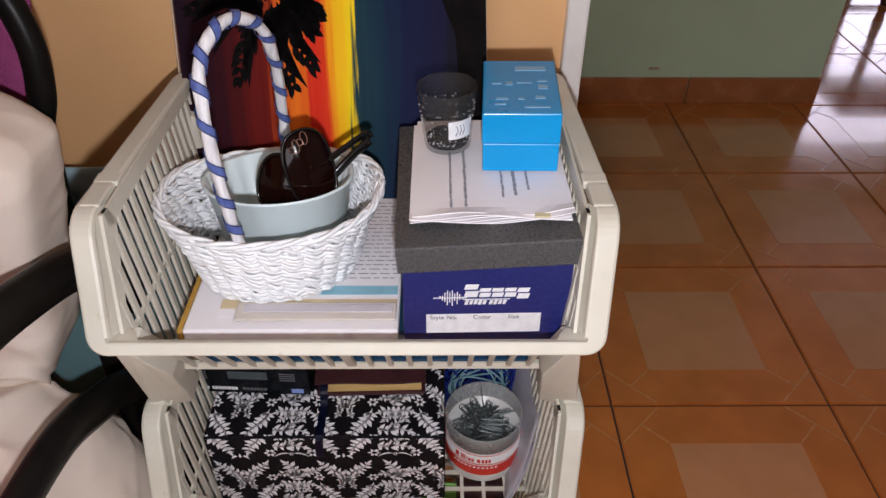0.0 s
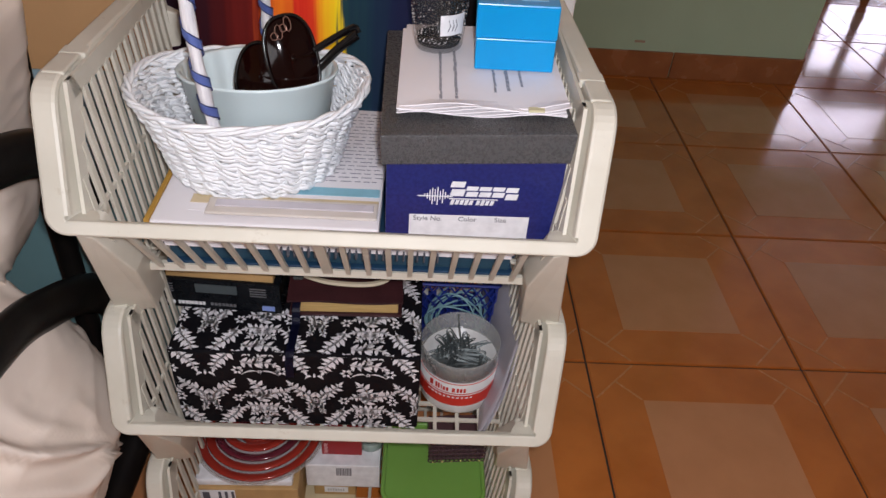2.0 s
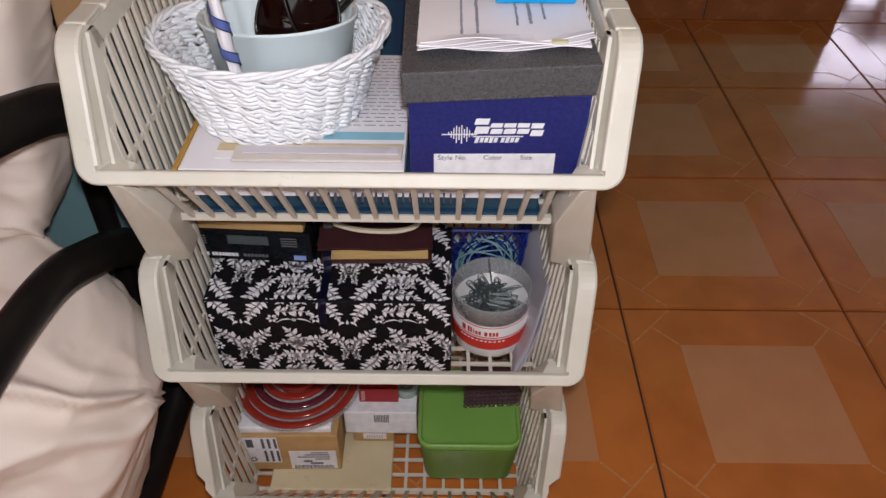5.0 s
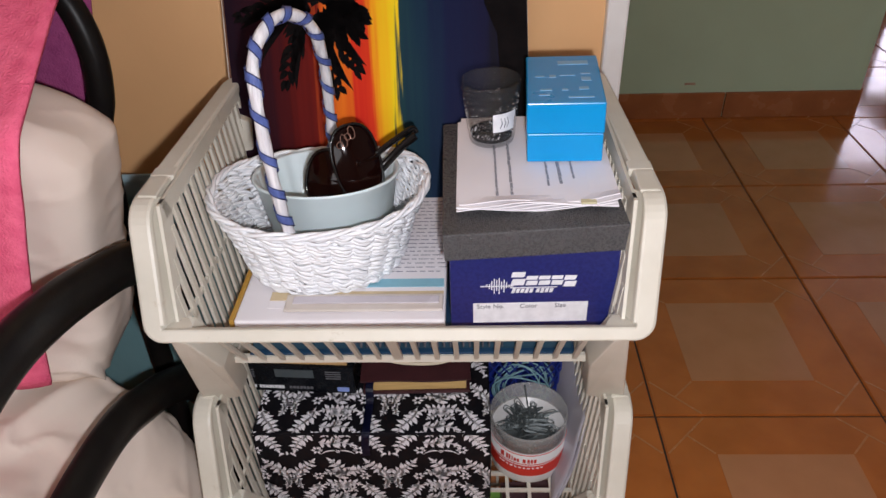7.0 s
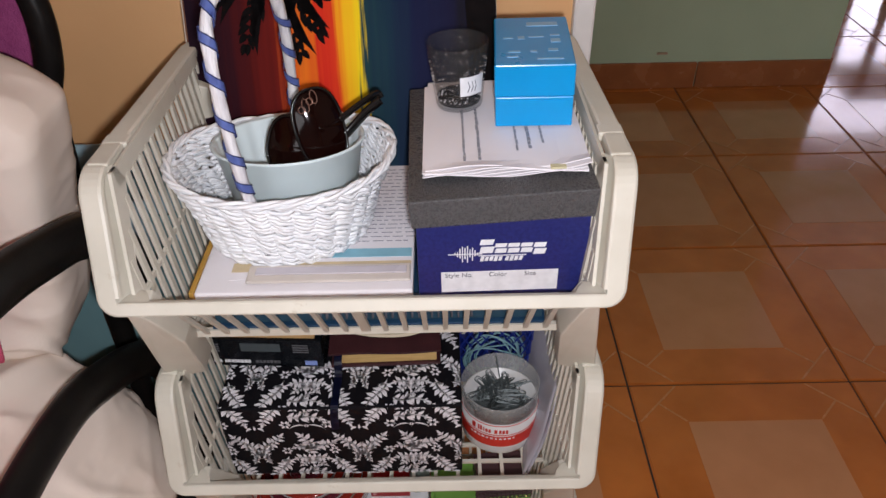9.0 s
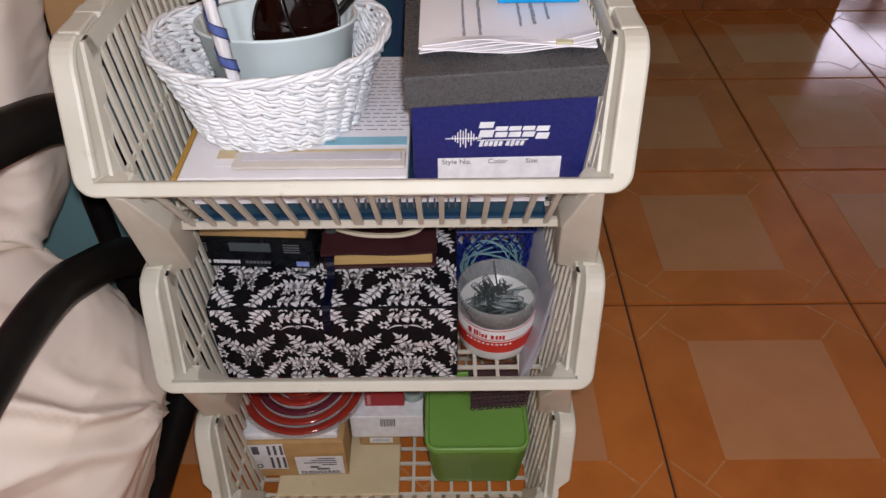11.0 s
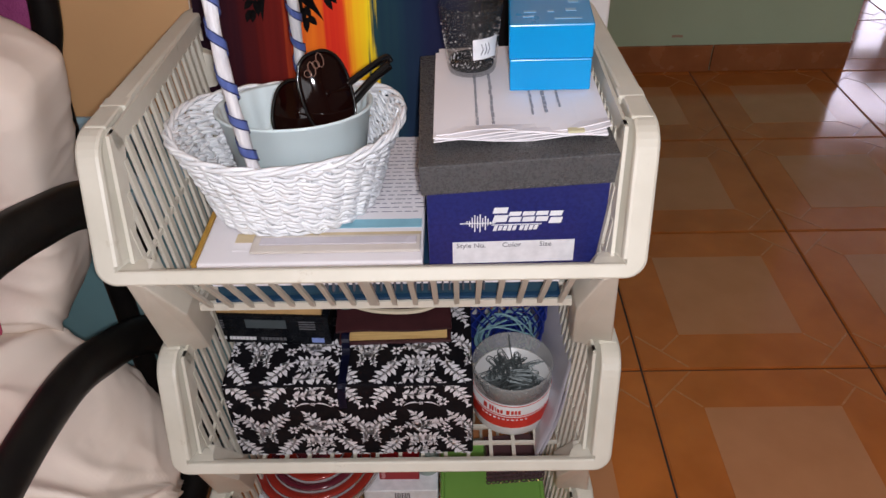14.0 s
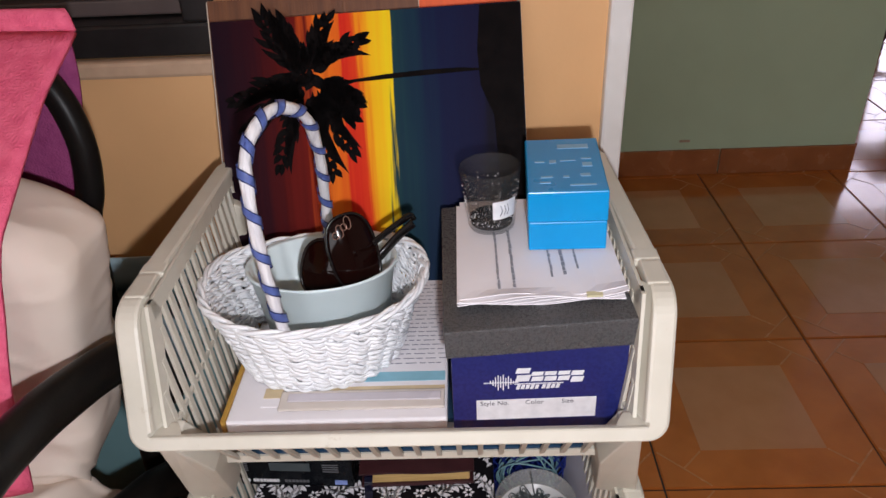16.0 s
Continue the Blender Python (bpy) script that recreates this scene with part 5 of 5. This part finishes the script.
part("printed_block", bm, mat("pink_print", (0.62, 0.30, 0.30), rough=0.5), o)
o = thing("tape_roll", "grey green tape roll beside the red box", "tape", pose(-0.041, 0.165, FL0 + 0.0063 + 0.0252 + 0.0503))
part("roll", lathe([(0.008, 0.0), (0.017, 0.0), (0.018, 0.001), (0.018, 0.013), (0.017, 0.014), (0.008, 0.014), (0.008, 0.0)], 32), mat("grey_green_tape", (0.30, 0.38, 0.34), rough=0.3), o, smooth=True)

o = thing("plastic_tub", "lime green plastic tub with a closed lid", "tub", pose(0.049, 0.068, FL0))


def tub_shape(w, d, h, grow, r):
    bm = bmesh.new()
    rings = []
    for z, g in ((0.0, -0.004), (0.004, 0.0), (h, grow)):
        ring = []
        for k, (sx, sy) in enumerate(((1, 1), (-1, 1), (-1, -1), (1, -1))):
            for i in range(7):
                a = radians(90 * k + 90 * i / 6)
                ring.append(bm.verts.new((sx * (w / 2 + g - r) + r * math.cos(a), d / 2 + sy * (d / 2 + g - r) + r * math.sin(a), z)))
        rings.append(ring)
    n = len(rings[0])
    for u, v in zip(rings, rings[1:]):
        for i in range(n):
            bm.faces.new((u[i], u[(i + 1) % n], v[(i + 1) % n], v[i]))
    bm.faces.new(rings[0][::-1])
    bm.faces.new(rings[-1])
    return bm


part("tub_body", tub_shape(0.124, 0.118, 0.083, 0.006, 0.016), GREEN_SHADE, o, smooth=False)
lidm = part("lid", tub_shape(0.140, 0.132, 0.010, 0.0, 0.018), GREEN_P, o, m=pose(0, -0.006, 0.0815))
bm = bmesh.new()
rimp = []
for k, (sx, sy) in enumerate(((1, 1), (-1, 1), (-1, -1), (1, -1))):
    for i in range(7):
        a = radians(90 * k + 90 * i / 6)
        rimp.append(Vector((sx * (0.070 - 0.018) + 0.016 * math.cos(a), 0.066 + sy * (0.066 - 0.018) + 0.016 * math.sin(a), 0.0105)))
tube(bm, rimp, 0.0032, 8, closed=True)
part("lid_rim", bm, GREEN_P, lidm, smooth=True)
o = thing("filigree_box", "plum filigree trinket box on the green lid", "trinket box", pose(0.081, 0.128, FL0 + 0.0950, rz=4))
bm = bmesh.new()
for i in range(13):
    x = -0.036 + i * 0.006
    for z in (0.0045, 0.0135, 0.0225, 0.0315):
        tube(bm, [Vector((x + 0.0036 * math.cos(a), -0.001, z + 0.0050 * math.sin(a))) for a in (j * math.pi / 4 for j in range(8))], 0.0011, 4, closed=True, up=(0, 1, 0))
part("openwork", bm, LACE, o)
part("inner_box", soft_box((0.076, 0.05, 0.036), 0.001, c=(0, 0.0265, 0.018)), mat("plum_inner", (0.10, 0.05, 0.055), rough=0.4), o)
bm = bmesh.new()
for i in range(6):
    bmesh.ops.create_icosphere(bm, subdivisions=1, radius=0.0013, matrix=pose(-0.033 + i * 0.013, -0.0022, 0.002))
part("studs", bm, mat("brass_stud", (0.55, 0.42, 0.15), rough=0.3, metal=0.8), o)
# same fit to the camera's view for the bottom basket's contents
fit_to_view(tops() - before, 1.0501, (-0.0665, 0.05, FL0), (-0.0702, 0.0771, GRID0))

# ---- chair, pillow, towel, bin ----
o = thing("armchair", "black framed armchair with curved arms beside the baskets", "chair", pose(-0.36, 0, 0))


def arm(pts, r=0.024):
    bm = bmesh.new()
    tube(bm, smooth_path(pts, 8), r, 12, flat=0.62)
    return bm


part("armrest", arm([(-0.02, -0.42, 0.66), (-0.01, -0.30, 0.728), (0, -0.19, 0.756), (0, -0.097, 0.763), (0, -0.03, 0.753), (0, 0.04, 0.731), (0, 0.12, 0.697), (-0.005, 0.19, 0.640), (-0.012, 0.235, 0.56)]), BLACK, o, smooth=True)
part("arm_brace", arm([(-0.015, -0.34, 0.52), (-0.008, -0.22, 0.575), (0, -0.11, 0.595), (0, -0.007, 0.582), (0, 0.061, 0.551), (0, 0.12, 0.515), (-0.004, 0.175, 0.462), (-0.012, 0.215, 0.38), (-0.02, 0.235, 0.28)], 0.023), BLACK, o, smooth=True)
bm = bmesh.new()
tube(bm, smooth_path([(-0.34, 0.262, 0.972), (-0.14, 0.262, 0.974), (-0.080, 0.260, 0.965), (-0.050, 0.255, 0.930), (-0.038, 0.250, 0.88), (-0.043, 0.247, 0.83), (-0.058, 0.243, 0.77), (-0.068, 0.24, 0.60), (-0.062, 0.22, 0.30)], 8), 0.0145, 12)
part("back_tube", bm, BLACK, o, smooth=True)
bm = bmesh.new()
tube(bm, smooth_path([(0.002, 0.20, 0.275), (-0.008, 0.153, 0.222), (-0.040, 0.08, 0.145), (-0.071, 0.008, 0.068), (-0.094, -0.045, 0.012)], 6), 0.023, 10, flat=1.15)
part("front_leg", bm, BLACK, o, smooth=True)
bm = bmesh.new()
tube(bm, smooth_path([(-0.40, 0.20, 0.275), (-0.42, 0.08, 0.145), (-0.44, -0.045, 0.012)], 6), 0.023, 10)
part("front_leg", bm, BLACK, o, smooth=True)
bm = bmesh.new()
tube(bm, smooth_path([(-0.058, 0.24, 0.30), (-0.075, 0.25, 0.15), (-0.09, 0.26, 0.015)], 6), 0.016, 10)
part("back_leg", bm, BLACK, o, smooth=True)
part("seat", soft_box((0.44, 0.46, 0.05), 0.015, c=(-0.33, 0.01, 0.285)), BLACK, o)


def table(z, rows):
    """Straight-line look-up."""
    for (a, p), (b, q) in zip(rows, rows[1:]):
        if a <= z <= b:
            return p + (q - p) * (z - a) / (b - a)
    return rows[0][1] if z < rows[0][0] else rows[-1][1]


def pillow(x0, edge, y0, y1, z0, z1, e, seed, fold, tip=None):
    """A soft stuffed block with folds; edge gives where its near side ends at each height."""
    def fn(u, v):
        a, b = u * 2 * math.pi, (v - 0.5) * math.pi
        n = 2 / e
        ra = (abs(math.cos(a)) ** n + abs(math.sin(a)) ** n) ** (-1 / n)
        rb = (abs(math.cos(b)) ** n + abs(math.sin(b)) ** n) ** (-1 / n)
        x, y, z = rb * math.cos(b) * ra * math.cos(a), rb * math.cos(b) * ra * math.sin(a), rb * math.sin(b)
        pz = (z0 + z1) / 2 + z * (z1 - z0) / 2
        x1 = table(pz, edge)
        p = Vector(((x0 + x1) / 2 + x * (x1 - x0) / 2, (y0 + y1) / 2 + y * (y1 - y0) / 2, pz))
        d = Vector((x, y, z)).normalized()
        crease = 0.0
        for s, w in ((7.0, 0.55), (16.0, 0.42), (34.0, 0.20)):
            k = noise.noise(Vector((p.x * s * 0.55 + p.z * s * 0.95 + seed, p.y * s * 0.4, p.z * s * 0.45 - p.x * s * 0.35)))
            crease += w * (2.2 * max(0.0, 1 - abs(k) * 5.0) ** 1.5 - 0.4)
        if tip:
            dx, dz = tip[0] - p.x - 0.6 * (p.y - tip[2]), p.z - tip[1] + 1.32 * (p.y - tip[2])
            r = math.hypot(dx, dz)
            th = math.atan2(dz, dx) + 0.42 * noise.noise(Vector((r * 7, seed, 0))) + 0.22 * noise.noise(p * 14)
            wave = 0.5 + 0.5 * math.sin(th * 9 + 1.2 * noise.noise(p * 8))
            crease = 0.6 * crease * (1 - 0.6 * abs(x) ** 6) + 2.6 * (wave ** 2.5) * min(1.0, r / 0.05) * math.exp(-r / 0.25) * math.exp(-((th + 0.05) / 0.6) ** 2)
        return p + d * (0.010 * noise.noise(p * 6 + Vector((seed, 0, 0))) + fold * crease)
    bm = sheet(fn, 260, 170)
    bmesh.ops.remove_doubles(bm, verts=bm.verts[:], dist=0.0008)
    return bm


o = thing("pillow", "cream cotton pillow standing up in the armchair", "pillow", pose(0, 0, 0))
part("case", pillow(-0.86, ((0.50, -0.420), (0.60, -0.398), (0.70, -0.388), (0.76, -0.374), (0.82, -0.358), (0.85, -0.372), (0.89, -0.41)), 0.075, 0.225, 0.50, 0.885, 0.42, 2.0, 0.007, (-0.40, 0.52, 0.12)), LINEN, o, smooth=True)
o = thing("cushion", "crumpled cream cotton cushion on the armchair seat", "cushion", pose(0, 0, 0))
part("case", pillow(-0.90, ((0.06, -0.43), (0.144, -0.395), (0.25, -0.365), (0.36, -0.331), (0.40, -0.312), (0.44, -0.324), (0.50, -0.340), (0.57, -0.360)), -0.16, 0.13, 0.09, 0.575, 0.42, 5.0, 0.018, (-0.30, 0.40, 0.0)), LINEN, o, smooth=True)


EDGE = ((-0.376, 0.262, 0.992), (-0.384, 0.19, 0.955), (-0.378, 0.11, 0.915), (-0.372, 0.050, 0.888), (-0.376, 0.034, 0.855), (-0.390, 0.030, 0.80), (-0.407, 0.030, 0.735), (-0.425, 0.034, 0.66), (-0.44, 0.04, 0.60))


def towel_front(u, v):
    """From the back rail downwards (v) over the pillow; u runs from the chair's middle to the towel's edge."""
    f = v * (len(EDGE) - 1)
    k = min(int(f), len(EDGE) - 2)
    q = Vector(EDGE[k]).lerp(Vector(EDGE[k + 1]), f - k)
    x = -0.95 + (q.x + 0.95) * u
    wave = 0.006 * math.sin(u * 23 + v * 2) + 0.005 * noise.noise(Vector((u * 9, v * 6, 1)))
    return Vector((x, q.y - abs(wave) * min(1, v * 3), q.z + 0.014 * (1 - u) * (1 - v)))


def towel_back(u, v):
    x = -0.95 + (0.556 - 0.035 * v) * u + 0.004 * math.sin(v * 7)
    return Vector((x, 0.284 + 0.008 * math.sin(u * 19) * v + 0.01 * v, 0.990 - 0.22 * v + 0.012 * (1 - u) * (1 - v)))


o = thing("towel", "pink terry towel hanging over the armchair back", "towel", pose(0, 0, 0))
part("front_fall", sheet(towel_front, 48, 36, 0.005), PINK, o, "bright pink towelling", smooth=True)
part("back_fall", sheet(towel_back, 40, 24, 0.004), PINK_SHADE, o, "back of the pink towel, its shade coloured in as plum", smooth=True)
part("top_fold", sheet(lambda u, v: towel_front(u, 0.0).lerp(towel_back(u, 0.0), v) + Vector((0, 0, 0.020 * math.sin(v * math.pi))), 40, 8, 0.004), PINK, o, smooth=True)

o = thing("waste_bin", "teal plastic bin lined with a pale blue bag", "bin", pose(-0.455, 0.332, 0))
bm = bmesh.new()
rings = []
for z, g in ((0.0, 0.0), (0.02, 0.004), (0.30, 0.010), (0.612, 0.022), (0.626, 0.026), (0.626, 0.020), (0.05, -0.004)):
    ring = []
    for k, (sx, sy) in enumerate(((1, 1), (-1, 1), (-1, -1), (1, -1))):
        for i in range(6):
            a = radians(90 * k + 90 * i / 5)
            ring.append(bm.verts.new((sx * (0.092 + g) + 0.028 * math.cos(a), sy * (0.024 + g) + 0.028 * math.sin(a), z)))
    rings.append(ring)
for u, v in zip(rings, rings[1:]):
    for i in range(24):
        bm.faces.new((u[i], u[(i + 1) % 24], v[(i + 1) % 24], v[i]))
bm.faces.new(rings[0][::-1])
part("bin_body", bm, TEAL, o, smooth=True)


def bag(u, v):
    a = u * 2 * math.pi
    r = 1 + 0.04 * math.sin(a * 9) * (0.4 + v) + 0.03 * math.sin(a * 17 + 2)
    e = 0.5
    c, s = math.copysign(abs(math.cos(a)) ** e, math.cos(a)), math.copysign(abs(math.sin(a)) ** e, math.sin(a))
    z = 0.585 + 0.065 * math.sin(v * math.pi * 0.9) + 0.008 * math.sin(a * 7) * v
    g = 0.012 * (1 - 2 * v)
    return Vector((c * (0.136 + g) * r, s * (0.072 + g) * r, z))


part("liner_bag", sheet(bag, 90, 8, 0.0008), TEAL_BAG, o, "crumpled pale blue liner", smooth=True)

# ---- furniture of the next room ----
WOOD = mat("dark_red_wood", (0.075, 0.022, 0.016), (0.05, 0.014, 0.011), rough=0.3, scale=12, stretch=(1, 1, 0.15), bump=0.1)
o = thing("side_table", "dark red wooden side table with turned legs", "table", pose(2.30, 3.06, 0))
leg_profile = [(0.0, 0.0), (0.016, 0.0), (0.020, 0.012), (0.020, 0.030), (0.015, 0.040), (0.022, 0.058), (0.024, 0.10), (0.018, 0.16), (0.022, 0.30), (0.026, 0.45), (0.026, 0.52), (0.0, 0.52)]
for x, y in ((-0.22, -0.16), (0.22, -0.16), (-0.22, 0.16), (0.22, 0.16)):
    part("leg", lathe(leg_profile, 20), WOOD, o, smooth=True, m=pose(x, y, 0))
part("tabletop", soft_box((0.54, 0.42, 0.028), 0.006, c=(0, 0, 0.536)), WOOD, o)
part("stretcher", soft_box((0.44, 0.03, 0.026), 0.004, c=(0, 0.16, 0.13)), WOOD, o)

# ---- floor tiles ----
def tile_meshes():
    h, f = PITCH / 2 - 0.0022, 0.128
    bm = bmesh.new()
    # octagonal frame and corner pieces round a sunken-look square field
    box(bm, (0, 0, -0.004), (2 * h, 2 * h, 0.008))
    bmesh.ops.bevel(bm, geom=[e for e in bm.edges if all(v.co.z > -0.001 for v in e.verts)], offset=0.0022, segments=2, affect="EDGES")
    body = bpy.data.meshes.new("tile")
    bm.to_mesh(body)
    bm.free()
    body.materials.append(TILE)
    bm = bmesh.new()
    box(bm, (0, 0, 0.0004), (2 * f, 2 * f, 0.0008))
    field = bpy.data.meshes.new("tile_field")
    bm.to_mesh(field)
    bm.free()
    field.materials.append(TILE_MID)
    bm = bmesh.new()
    for k in range(4):
        turn = Matrix.Rotation(k * math.pi / 2, 4, "Z")
        c = 0.175
        for a, b in (((f + 0.002, f + 0.002), (c, c)), ((c + 0.044, c - 0.044), (c - 0.044, c + 0.044))):
            a, b = turn @ Vector((*a, 0.0004)), turn @ Vector((*b, 0.0004))
            slant(bm, a, b, 0.0038, 0.0006, side=(a - b).cross(Vector((0, 0, 1))))
    lines = bpy.data.meshes.new("inlay")
    bm.to_mesh(lines)
    bm.free()
    lines.materials.append(TILE_LINE)
    return body, field, lines


body, field, lines = tile_meshes()
for i in range(-5, 9):
    for j in range(-5, 12):
        x, y = TX + (i + 0.5) * PITCH, TY + (j + 0.5) * PITCH
        if not (-2.0 < x < 4.2 and -2.6 < y < 5.1):
            continue
        o = new("tile", body)
        o.parent, o.location = floor, (x, y, 0.0)
        for name, me in (("tile_field", field), ("inlay", lines)):
            q = new(name, me)
            q.parent = o
